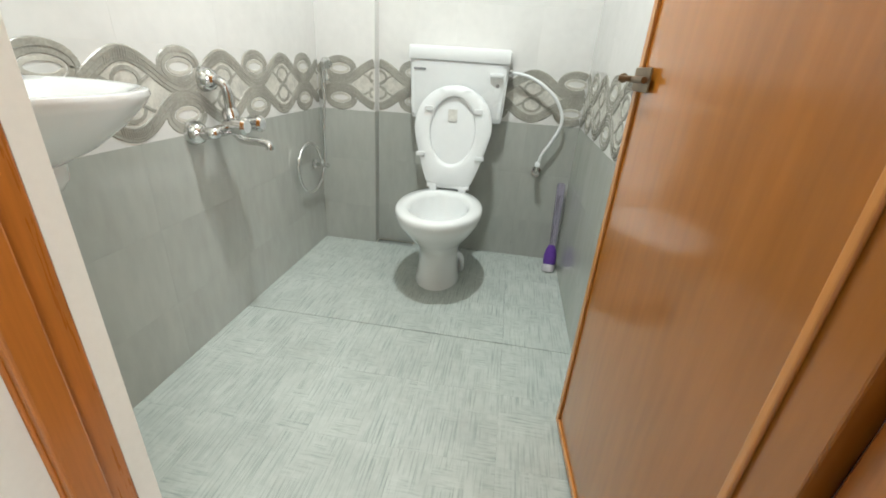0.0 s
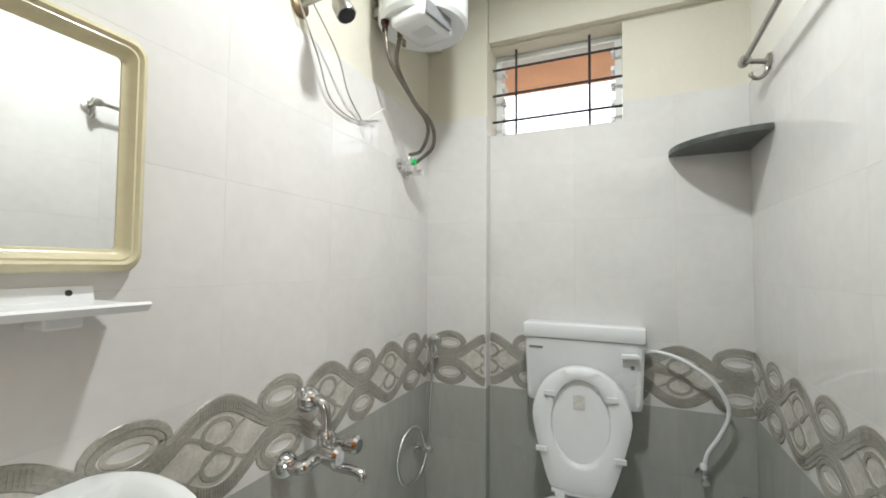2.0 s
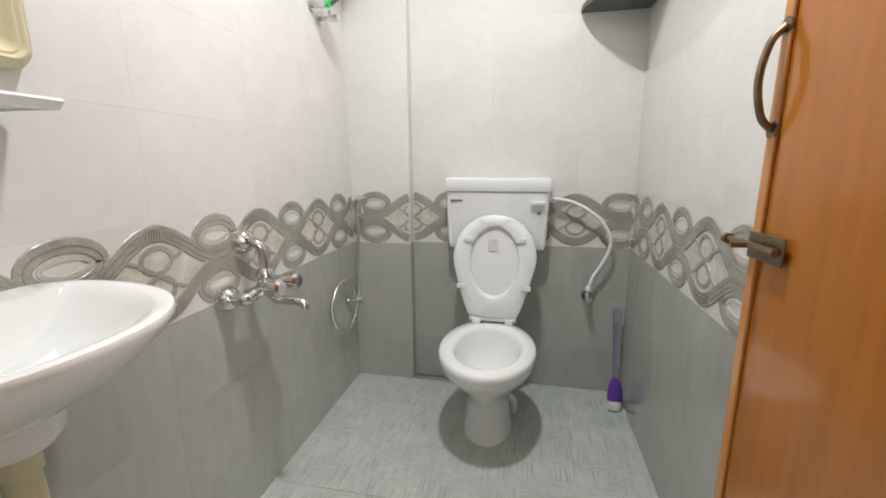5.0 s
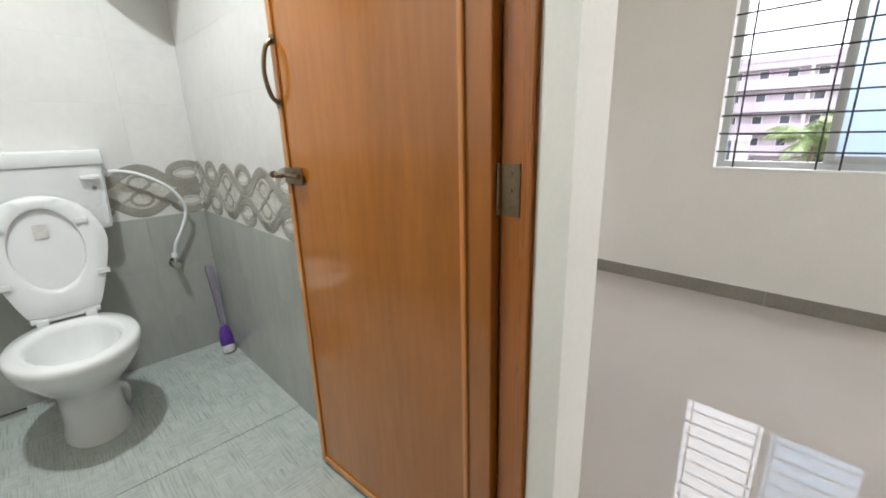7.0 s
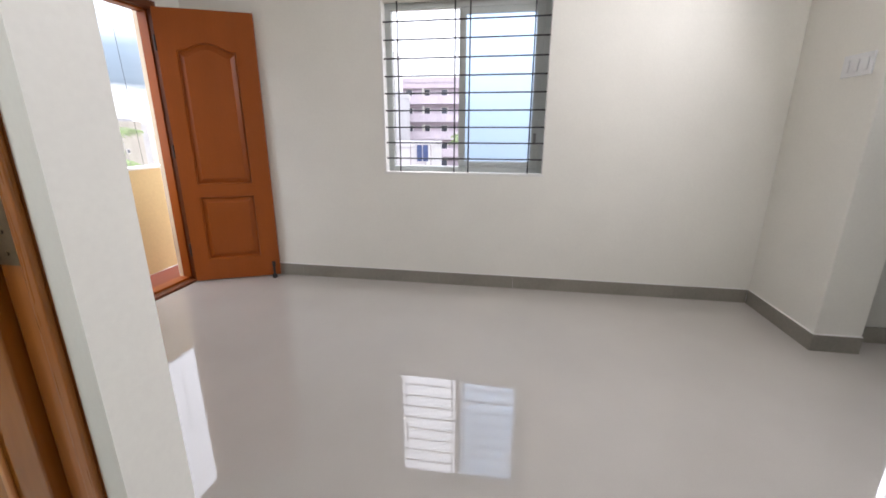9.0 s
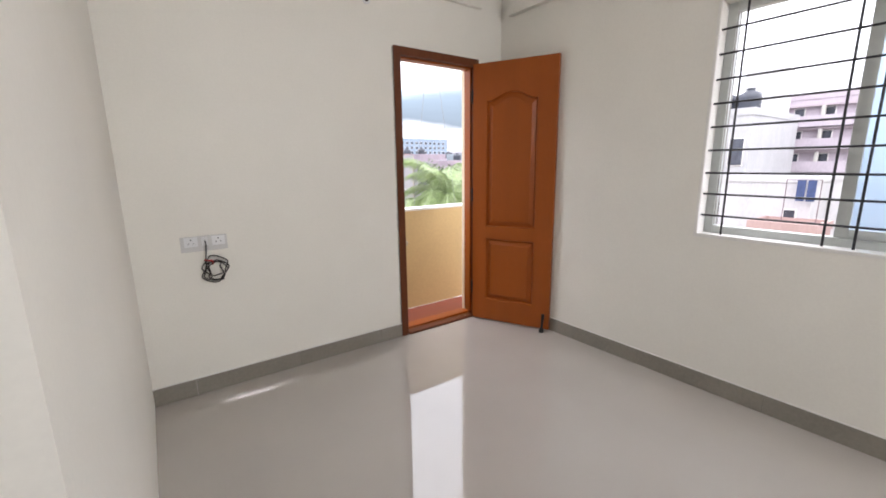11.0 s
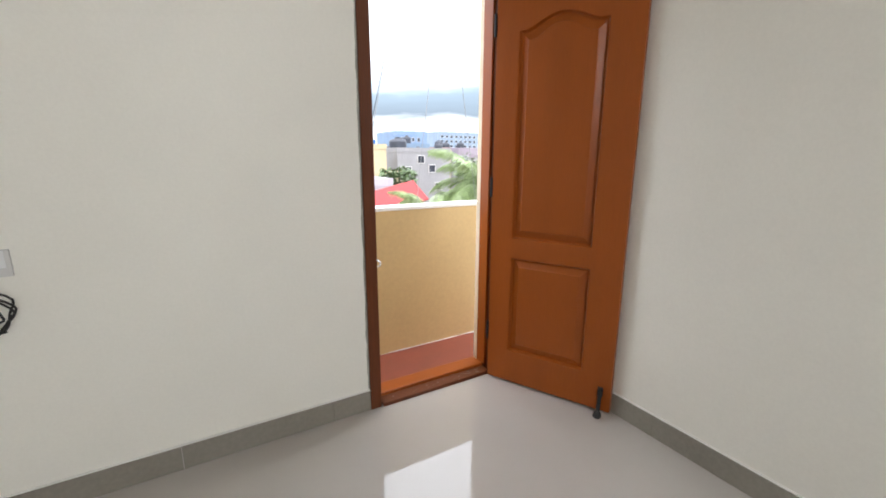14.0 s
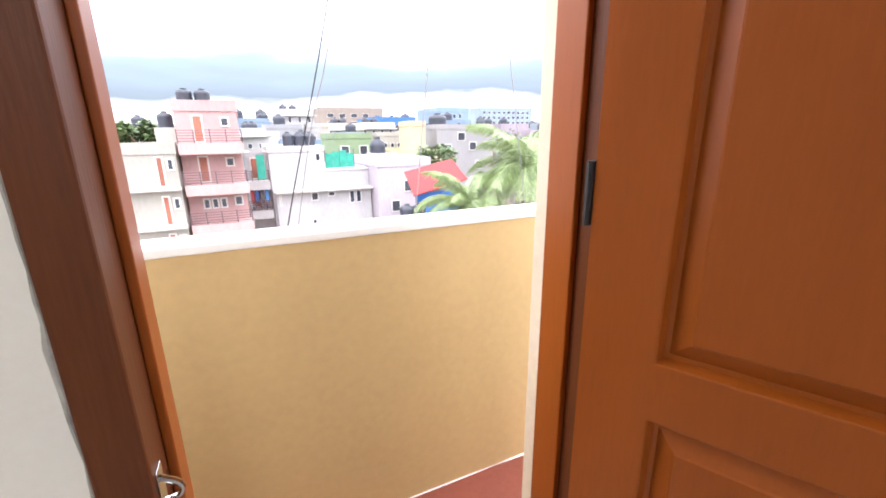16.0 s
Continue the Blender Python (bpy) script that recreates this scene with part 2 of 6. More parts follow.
def woven_mat(name, pale, dark):
    """Glazed tile printed with short crossed strokes, running one way in one patch and across in the next."""
    m = mat(name, pale, 0.22, vary=0.08, scale=7, fine=40, rand=0.01, second=tuple(c * 0.86 for c in pale))
    n, l = m.node_tree.nodes, m.node_tree.links
    bsdf = n["Principled BSDF"]
    base = bsdf.inputs["Base Color"].links[0].from_socket
    tc = n.new("ShaderNodeTexCoord")
    oi, shift = n.new("ShaderNodeObjectInfo"), n.new("ShaderNodeVectorMath")
    shift.operation = "SCALE"
    shift.inputs[0].default_value = (91.0, 67.0, 0.0)
    l.new(oi.outputs["Random"], shift.inputs["Scale"])
    strokes = []
    for stretch in ((170, 7, 1), (11, 150, 1), (6, 6, 1)):
        mp, tx = n.new("ShaderNodeMapping"), n.new("ShaderNodeTexNoise")
        mp.inputs["Scale"].default_value = stretch
        tx.inputs["Scale"].default_value, tx.inputs["Detail"].default_value = 1.0, 3.0
        l.new(tc.outputs["Object"], mp.inputs["Vector"])
        l.new(shift.outputs["Vector"], mp.inputs["Location"])
        l.new(mp.outputs["Vector"], tx.inputs["Vector"])
        strokes.append(tx.outputs["Fac"])
    pick = n.new("ShaderNodeMapRange")
    pick.inputs["From Min"].default_value, pick.inputs["From Max"].default_value = 0.50, 0.62
    l.new(strokes[2], pick.inputs["Value"])
    both = n.new("ShaderNodeMix")
    l.new(pick.outputs["Result"], both.inputs["Factor"])
    l.new(strokes[0], both.inputs["A"])
    l.new(strokes[1], both.inputs["B"])
    ink = n.new("ShaderNodeMapRange")
    ink.inputs["From Min"].default_value, ink.inputs["From Max"].default_value = 0.48, 0.74
    l.new(both.outputs["Result"], ink.inputs["Value"])
    out = n.new("ShaderNodeMix")
    out.data_type = "RGBA"
    out.inputs["B"].default_value = (*dark, 1)
    l.new(ink.outputs["Result"], out.inputs["Factor"])
    l.new(base, out.inputs["A"])
    l.new(out.outputs["Result"], bsdf.inputs["Base Color"])
    b = n.new("ShaderNodeBump")
    b.inputs["Strength"].default_value, b.inputs["Distance"].default_value = 0.5, 0.003
    l.new(both.outputs["Result"], b.inputs["Height"])
    l.new(b.outputs["Normal"], bsdf.inputs["Normal"])
    return m


M_BFLOOR = woven_mat("woven_floor_tile", (0.515, 0.553, 0.52), (0.31, 0.35, 0.328))
M_FLOOR = mat("polished_floor_tile", (0.455, 0.428, 0.393), 0.010, vary=0.06, scale=1.5, fine=220, spec=0.7)
M_SKIRT = mat("grey_skirting_tile", (0.27, 0.25, 0.215), 0.018, vary=0.12, scale=3, fine=60)
M_WOOD = mat("brown_stained_wood", (0.30, 0.070, 0.007), 0.38, vary=0.10, scale=2, fine=40, stretch=(4, 4, 0.5), bump=0.05, spec=0.35)
M_WOODF = mat("dark_frame_wood", (0.125, 0.035, 0.011), 0.45, vary=0.18, scale=5, fine=40, stretch=(5, 5, 0.4), bump=0.12, spec=0.25)
M_TEAK = mat("orange_teak_veneer", (0.44, 0.152, 0.019), 0.17, vary=0.2, scale=1.3, fine=14, stretch=(3, 3, 0.35), bump=0.02, coat=0.5)
M_TEAKL = mat("orange_teak_moulding", (0.64, 0.26, 0.065), 0.25, vary=0.18, scale=3, fine=40, stretch=(5, 5, 0.3), coat=0.4)
M_TEAKF = mat("brown_varnished_frame_wood", (0.42, 0.140, 0.023), 0.28, vary=0.2, scale=3, fine=40, stretch=(5, 5, 0.3), coat=0.3)
M_CERAM = mat("white_ceramic", (0.83, 0.84, 0.84), 0.08, vary=0.015, scale=2, fine=20, coat=0.4)
M_PLAST = mat("white_plastic", (0.80, 0.81, 0.82), 0.26, vary=0.02, scale=3, fine=30)
M_CREAMP = mat("cream_plastic", (0.66, 0.60, 0.40), 0.22, vary=0.06, scale=5, fine=50)
M_CHROME = mat("worn_chrome", (0.66, 0.66, 0.655), 0.10, metal=1.0, vary=0.12, scale=20, fine=120)
M_HOSEC = mat("bright_chrome_hose", (0.80, 0.80, 0.79), 0.22, metal=1.0, vary=0.08, scale=30, fine=300, bump=0.3)
M_STEEL = mat("dull_steel", (0.42, 0.40, 0.37), 0.32, metal=1.0, vary=0.2, scale=18, fine=90)
M_BRASS = mat("aged_brass_fitting", (0.26, 0.19, 0.12), 0.38, metal=1.0, vary=0.25, scale=25, fine=90)
M_BLACK = mat("black_iron_paint", (0.018, 0.018, 0.022), 0.42, vary=0.25, scale=20, fine=90)
M_RUBBER = mat("black_rubber", (0.02, 0.018, 0.018), 0.6, vary=0.2, scale=20)
M_GRAN = mat("dark_granite", (0.075, 0.082, 0.075), 0.30, vary=0.55, scale=30, fine=170, bump=0.1)
M_PURPLE = mat("purple_plastic", (0.13, 0.045, 0.33), 0.35, vary=0.15, scale=20)
M_AGED = mat("aged_white_plastic", (0.62, 0.62, 0.61), 0.3, vary=0.04, scale=12, fine=60)
M_GREEN = mat("green_plastic", (0.02, 0.55, 0.16), 0.35, vary=0.1, scale=20)
M_YELLOW = mat("yellow_tape", (0.72, 0.50, 0.03), 0.5, vary=0.1, scale=30)
M_GREYP = mat("grey_plastic", (0.22, 0.22, 0.23), 0.4, vary=0.1, scale=20)
M_WIRE = mat("grey_wire", (0.42, 0.40, 0.36), 0.5, vary=0.1, scale=20)
M_ALU = mat("white_window_metal", (0.54, 0.57, 0.555), 0.35, vary=0.05, scale=6, fine=60)
M_ALUW = mat("white_louvre_metal", (0.74, 0.75, 0.73), 0.4, vary=0.05, scale=6, fine=60)
M_FROST = glass_mat("frosted_blue_glass", (0.52, 0.67, 0.83), 0.6)
M_PARA = mat("yellow_balcony_paint", (0.53, 0.372, 0.17), 0.6, vary=0.085, scale=1.6, fine=40, bump=0.06)
M_COPE = mat("white_coping_paint", (0.80, 0.79, 0.76), 0.6, vary=0.06, scale=5, fine=60, bump=0.1)
M_RED = mat("red_oxide_floor", (0.225, 0.058, 0.035), 0.5, vary=0.15, scale=6, fine=60, bump=0.1)
M_MIRROR = mat("mirror_silver", (0.90, 0.91, 0.90), 0.02, metal=1.0, vary=0.005, scale=2)
M_CHECKA = mat("brown_checker_tile", (0.15, 0.105, 0.075), 0.25, vary=0.2, scale=20, rand=0.2)
M_CHECKB = mat("beige_checker_tile", (0.42, 0.36, 0.29), 0.25, vary=0.15, scale=20, rand=0.15)
M_LAMP = bpy.data.materials.new("lit_lamp")
M_LAMP.use_nodes = True
M_LAMP.node_tree.nodes["Principled BSDF"].inputs["Emission Color"].default_value = (1, 0.97, 0.9, 1)
M_LAMP.node_tree.nodes["Principled BSDF"].inputs["Emission Strength"].default_value = 30.0

# ---- structure: bathroom ----
BX0, BX1, BYF, BYB, BYC, CH = -1.03, 0.455, 0.257, 2.317, 2.25, 2.93
PL = 2.19   # top of the wall tiles
DADO, BAND = 0.80, 1.08
WT = 0.012  # tile thickness

solid("floor_bathroom", boxes((BX0 - 0.2, BX1 + 0.07, BYF - 0.144, BYB + 0.2, -0.15, -0.012)), M_GROUTD, "grey cement bed under the bathroom floor tiles", "floor", kind="structure")
solid("wall_bath_left", boxes((BX0 - 0.2, BX0, 0.06, BYB + 0.2, -0.15, CH)), M_BPAINT, "cream painted bathroom wall above glazed tiles", "wall", kind="structure")
solid("wall_bath_back", boxes(
    (BX0, -0.69, BYC, BYB + 0.18, -0.15, CH),
    (-0.69, -0.045, BYB, BYB + 0.18, -0.15, 2.095),
    (-0.69, -0.045, BYB, BYB + 0.18, 2.575, CH),
    (-0.045, BX1 + 0.07, BYB, BYB + 0.18, -0.15, CH)), M_BPAINT, "cream painted bathroom back wall with a small window opening", "wall", kind="structure")
def prism(plan, z0, z1):
    """An upright block over a plan of corners."""
    bm = bmesh.new()
    low, top = [bm.verts.new((x, y, z0)) for x, y in plan], [bm.verts.new((x, y, z1)) for x, y in plan]
    bm.faces.new(low[::-1])
    bm.faces.new(top)
    for k in range(len(plan)):
        j = (k + 1) % len(plan)
        bm.faces.new((low[k], low[j], top[j], top[k]))
    bmesh.ops.recalc_face_normals(bm, faces=bm.faces)
    return bm


solid("wall_bath_right", prism([(0.392, 0.06), (0.508, 0.06), (0.540, 2.09), (0.540, BYB), (BX1, BYB), (BX1, 0.146), (0.425, 0.146)], -0.15, CH), M_WALL, "cream painted partition between bathroom and room", "wall", kind="structure")
solid("wall_bath_front", boxes(
    (-2.6, -0.40, 0.06, 0.146, -0.15, CH),
    (-2.6, -0.45, 0.146, 0.226, -0.15, CH),
    (-2.6, -0.40, 0.226, BYF, -0.15, CH),
    (-0.40, 0.391, 0.06, 0.146, 2.26, CH),
    (-0.45, BX1 - 0.001, 0.146, 0.226, 2.275, CH),
    (-0.40, BX1 - 0.001, 0.226, BYF, 2.26, CH)), M_WALL, "cream painted wall with the bathroom doorway", "wall", kind="structure")
solid("ceiling_bath", boxes((BX0 - 0.2, 0.5395, 0.0605, BYB + 0.18, CH, CH + 0.15)), M_CEIL, "plain white painted bathroom ceiling", "ceiling", kind="structure")
solid("trim_bath_beam_left", boxes((BX0 + 0.001, BX0 + 0.085, BYF, BYC - 0.001, 2.575, CH - 0.001), bevel=0.004), M_BPAINT, "cream painted ceiling beam along the bathroom wall", "beam", kind="structure")
solid("trim_bath_beam_back", boxes((-0.688, BX1 - 0.002, BYB - 0.045, BYB - 0.001, 2.585, CH - 0.001), bevel=0.004), M_BPAINT, "cream painted lintel beam above the bathroom window", "beam", kind="structure")

# ---- structure: room ----
RX1, RYN, RYS = 3.14, 2.09, -2.25
solid("floor", boxes((-2.6, RX1, -5.2, 0.146, -0.15, 0.0), (0.50, RX1, 0.146, RYN, -0.15, 0.0)), M_FLOOR, "polished cream vitrified floor", "floor", kind="structure")
solid("wall_north", boxes(
    (0.5405, 2.131, RYN, RYN + 0.15, -0.15, CH),
    (2.895, RX1 + 0.15, RYN, RYN + 0.15, -0.15, CH),
    (2.131, 2.895, RYN, RYN + 0.15, 2.10, CH),
    (2.131, 2.895, RYN, RYN + 0.15, -0.15, -0.03)), M_WALL, "cream painted wall with the balcony doorway", "wall", kind="structure")
KY0, KY1, KZ0, KZ1 = -4.60, -3.48, 1.30, 2.32   # the kitchen window
WY0, WY1, WZ0, WZ1 = -0.715, 0.482, 0.905, 2.105
solid("wall_east", boxes(
    (RX1, RX1 + 0.15, KY1, WY0, -0.15, CH),
    (RX1, RX1 + 0.15, -5.2, KY0, -0.15, CH),
    (RX1, RX1 + 0.15, KY0, KY1, -0.15, KZ0),
    (RX1, RX1 + 0.15, KY0, KY1, KZ1, CH),
    (RX1, RX1 + 0.15, WY1, RYN, -0.15, CH),
    (RX1, RX1 + 0.15, WY0, WY1, -0.15, WZ0),
    (RX1, RX1 + 0.15, WY0, WY1, WZ1, CH)), M_WALL, "cream painted wall with a grilled window", "wall", kind="structure")
solid("wall_south_stub", boxes((2.44, RX1, -2.49, RYS, 0.0, CH), (-2.6, 2.44, -2.49, RYS, 2.2, CH), bevel=0.003), M_WALL, "cream painted stub wall and beam before the kitchen", "wall", kind="structure")
solid("wall_west", boxes((-2.75, -2.6, -5.2, 0.06, -0.15, CH)), M_WALL, "plain cream wall", "wall", kind="structure")
solid("wall_south", boxes((-2.6, RX1, -5.35, -5.2, -0.15, CH)), M_WALL, "plain cream wall", "wall", kind="structure")
solid("ceiling_room", boxes((-2.6, RX1 + 0.15, -5.2, 0.06, CH, CH + 0.15), (0.54, RX1 + 0.15, 0.06, RYN + 0.15, CH, CH + 0.15)), M_CEIL, "plain white painted ceiling", "ceiling", kind="structure")
solid("trim_beam_north", boxes((0.542, 2.915, RYN - 0.03, RYN - 0.001, 2.46, CH - 0.001), bevel=0.003), M_WALL, "cream painted beam over the balcony door", "beam", kind="structure")
solid("trim_beam_east", boxes((RX1 - 0.05, RX1 - 0.001, RYS + 0.001, 1.97, 2.42, CH - 0.001), bevel=0.003), M_WALL, "cream painted beam over the window", "beam", kind="structure")

sk = bmesh.new()
for r in ((0.541, 2.131, RYN - 0.006, RYN - 0.0005), (2.897, RX1 - 0.007, RYN - 0.006, RYN - 0.0005), (RX1 - 0.006, RX1 - 0.0005, RYS + 0.007, RYN),
          (2.436, RX1 - 0.007, RYS + 0.0005, RYS + 0.006), (2.434, 2.4395, -2.49, RYS + 0.006), (-2.59, -0.405, 0.054, 0.0595)):
    box(sk, *r, 0.001, 0.098)
solid("baseboard", sk, M_GROUT, "grey glazed tile skirting along the room walls", "skirting", kind="structure")
lip = bmesh.new()
for r in ((0.541, 2.131, RYN - 0.009, RYN - 0.0005), (RX1 - 0.009, RX1 - 0.0005, RYS + 0.013, RYN - 0.02), (2.429, RX1 - 0.013, RYS + 0.0005, RYS + 0.009), (2.430, 2.4395, -2.49, RYS + 0.009)):
    box(lip, *r, 0.1005, 0.105)
solid("trim_skirting_grout", lip, M_COPE, "white grout line on top of the skirting", "trim", kind="structure")

# ---- balcony ----
solid("floor_balcony", boxes((1.2, 4.2, RYN + 0.15, 2.63, -0.17, -0.02)), M_RED, "red oxide balcony floor", "floor", kind="structure")
para = solid("wall_balcony_parapet", boxes((1.2, 4.2, 2.63, 2.74, -0.3, 0.895), (1.2, 1.32, 2.24, 2.63, -0.02, 0.895)), M_PARA, "yellow painted solid balcony parapet with stains", "parapet", kind="structure")
solid("trim_parapet_coping", boxes((1.2, 4.2, 2.625, 2.745, 0.8955, 0.918), bevel=0.004), M_COPE, "white painted parapet coping", "coping", kind="structure")
edge = bmesh.new()
prev = None
for k in range(121):
    x = 1.33 + 2.86 * k / 120
    w = 0.001 + 0.006 * abs(noise.noise(Vector((x * 5.0, 0.7, 0.0))))
    row = [edge.verts.new((x, 2.6296, -0.019 + w)), edge.verts.new((x, 2.627, -0.0185 + w * 0.7)), edge.verts.new((x, 2.6295 - w * 1.2, -0.0192))]
    if prev:
        for a in range(2):
            edge.faces.new((prev[a], prev[a + 1], row[a + 1], row[a]))
    prev = row
solid("trim_parapet_foot", edge, M_COPE, "ragged white paint line at the foot of the parapet", "paint edge", kind="structure")
M_REVEAL = mat("cream_outer_paint", (0.78, 0.67, 0.50), 0.6, vary=0.08, scale=4, fine=50, bump=0.1)
solid("trim_door_reveal", boxes((2.1315, 2.176, 2.2005, 2.2395, -0.02, 2.095), (2.850, 2.8945, 2.2005, 2.2395, -0.02, 2.095), bevel=0.003), M_REVEAL, "cream plaster reveal outside the balcony door frame", "trim", kind="structure")
solid("trim_balcony_reveal", boxes((2.8955, 2.935, RYN + 0.151, RYN + 0.17, -0.02, 2.12), (2.091, 2.1305, RYN + 0.151, RYN + 0.17, -0.02, 2.12)), M_COPE, "pale plaster edge round the balcony doorway", "trim", kind="structure")

# ---- doors and windows ----
bf = tagged(part("door_frame_bathroom", boxes(
    (-0.449, -0.398, 0.1465, 0.2255, 0.0, 2.274), (0.426, 0.4535, 0.1465, 0.2255, 0.0, 2.274), (-0.398, 0.426, 0.1465, 0.2255, 2.215, 2.274), bevel=0.003), M_TEAKF),
    "orange-brown varnished wooden door frame of the bathroom", "door frame", kind="structure")
part("rebate", boxes((-0.398, -0.386, 0.150, 0.188, 0.004, 2.214), (0.414, 0.426, 0.150, 0.172, 0.004, 2.214), (-0.386, 0.414, 0.150, 0.188, 2.202, 2.214), bevel=0.003), M_TEAKF, bf)
solid("floor_threshold", boxes((-0.3975, 0.4255, 0.1465, 0.2565, -0.0119, 0.004), bevel=0.002), M_GRAN, "dark granite threshold of the bathroom door", "threshold", kind="structure")

bd = thing("bathroom_door", "orange-brown varnished wooden bathroom door standing wide open", "door", (0.43, 0.235, 0.015))
BM = Matrix.Translation((0.438, 0.234, -0.005)) @ Matrix.Rotation(radians(4.1), 4, "Z")


def bpart(name, rows, material, parent, bevel=0.0, label=""):
    bm = bmesh.new()
    for r in rows:
        box(bm, *r, bevel=bevel)
    bmesh.ops.transform(bm, matrix=BM, verts=bm.verts)
    return part(name, bm, material, parent, label)


leaf = bpart("leaf", [(-0.034, 0.0, 0.0, 0.757, 0.02, 2.205)], M_TEAK, bd, 0.003)
for r in ((-0.041, -0.0335, 0.732, 0.756, 0.021, 2.204), (-0.041, -0.0335, 0.062, 0.076, 0.046, 2.18)):
    bpart("moulding", [r], M_TEAKL, leaf, 0.003, "pale wooden beading")
# shade on the free edge, put in as a strip of darker wood
bpart("edge_band", [(-0.0335, -0.0005, 0.7572, 0.7600, 0.021, 2.204)], M_WOODF, leaf, 0.0, "free edge of the door, darkened in colour for shade")
bpart("moulding", [(-0.041, -0.0335, 0.077, 0.731, 0.021, 0.045)], M_TEAKL, leaf, 0.003, "pale wooden beading")
bolt = bpart("bolt", [(-0.046, -0.0415, 0.657, 0.755, 1.055, 1.105)], M_BRASS, bd, 0.002, "aged brass sliding bolt")
bm = bmesh.new()
pipe(bm, [(-0.054, 0.662, 1.08), (-0.054, 0.807, 1.08)], 0.007, 8, 0)
pipe(bm, [(-0.054, 0.737, 1.08), (-0.085, 0.740, 1.08)], 0.006, 8, 0)
lathe(bm, [(0.004, 0), (0.011, 0.004), (0.011, 0.014), (0.004, 0.018)], (-0.054, 0.800, 1.08), "y", 12)
bmesh.ops.transform(bm, matrix=BM, verts=bm.verts)
smooth(part("bolt_rod", bm, M_BRASS, bolt))
bm = bmesh.new()
pipe(bm, [(-0.041, 0.744, 1.285), (-0.060, 0.748, 1.31), (-0.070, 0.750, 1.37), (-0.060, 0.748, 1.43), (-0.041, 0.744, 1.455)], 0.0065, 10)
lathe(bm, [(0.015, 0), (0.015, 0.004), (0.008, 0.008)], (-0.0415, 0.744, 1.285), "x", 14)
lathe(bm, [(0.015, 0), (0.015, 0.004), (0.008, 0.008)], (-0.0415, 0.744, 1.455), "x", 14)
bmesh.ops.transform(bm, matrix=BM, verts=bm.verts)
smooth(part("pull_handle", bm, M_BRASS, bd, "dark bronze curved pull handle"))
for hz in (0.24, 1.08, 1.95):
    h = part("hinge", boxes((0.4225, 0.4258, 0.180, 0.2235, hz - 0.05, hz + 0.05), bevel=0.0005), M_BRASS, bd, "dull brown steel butt hinge")
    bm = bmesh.new()
    pipe(bm, [(0.4205, 0.2275, hz - 0.05), (0.4205, 0.2275, hz + 0.05)], 0.0050, 8, 0)
    for k in (-0.032, 0.0, 0.032):
        lathe(bm, [(0.004, 0), (0.004, 0.002)], (0.4205, 0.200, hz + k), "x", 8)
    part("knuckle", bm, M_BRASS, h)

df = tagged(part("door_frame_balcony", boxes(
    (2.131, 2.186, 2.076, 2.20, -0.02, 2.10), (2.855, 2.895, 2.076, 2.20, -0.02, 2.10), (2.186, 2.855, 2.076, 2.20, 2.045, 2.10), bevel=0.004), M_WOODF),
    "dark brown wooden door frame of the balcony", "door frame", kind="structure")
part("rebate", boxes((2.186, 2.198, 2.150, 2.199, 0.035, 2.0445), bevel=0.002), M_WOOD, df, "orange-brown wooden rebate")
part("rebate", boxes((2.842, 2.855, 2.12, 2.196, 0.035, 2.0445), (2.194, 2.842, 2.12, 2.196, 2.031, 2.0445), bevel=0.003), M_WOOD, df, "orange-brown wooden rebate")
part("door_sill", boxes((2.1945, 2.8465, 2.07, 2.1395, -0.029, 0.018), bevel=0.003), M_WOODF, df, "worn dark wooden sill with paint specks")
part("door_sill", boxes((2.1945, 2.8465, 2.14, 2.235, -0.029, 0.034), bevel=0.004), M_WOOD, df, "orange-brown wooden sill")
bm = bmesh.new()
box(bm, 2.1865, 2.1885, 2.088, 2.114, 0.70, 0.76, bevel=0.0005)
pipe(bm, [(2.188, 2.101, 0.71), (2.205, 2.098, 0.715), (2.208, 2.098, 0.73), (2.188, 2.101, 0.745)], 0.004, 8)
part("latch_keeper", bm, M_CHROME, df, "small chrome latch keeper")
bm = bmesh.new()
for k in range(26):
    s = 0.004 + 0.004 * random.random()
    x, y = 2.25 + 0.56 * random.random() ** 0.6, 2.075 + 0.06 * random.random()
    lathe(bm, [(s * 0.3, 0), (s * 0.3, 0.0008)], (x, y, 0.0186), "z", 6, 0.6, 1.4)
part("paint_specks", bm, M_COPE, df, "dried white paint specks")

# the balcony door leaf: s runs along it from the hinge, d is the depth behind its front
LM = Matrix(((0.430, 0.903, 0, 2.816), (-0.903, 0.430, 0, 2.051), (0, 0, 1, 0), (0, 0, 0, 1)))
bl = thing("balcony_door", "brown stained panelled wooden door standing open against the wall", "door", (2.816, 2.051, 0.012))
LW, LH = 0.657, 2.052


def lpart(name, bm, material, parent, label=""):
    bmesh.ops.transform(bm, matrix=LM, verts=bm.verts)
    return part(name, bm, material, parent, label)


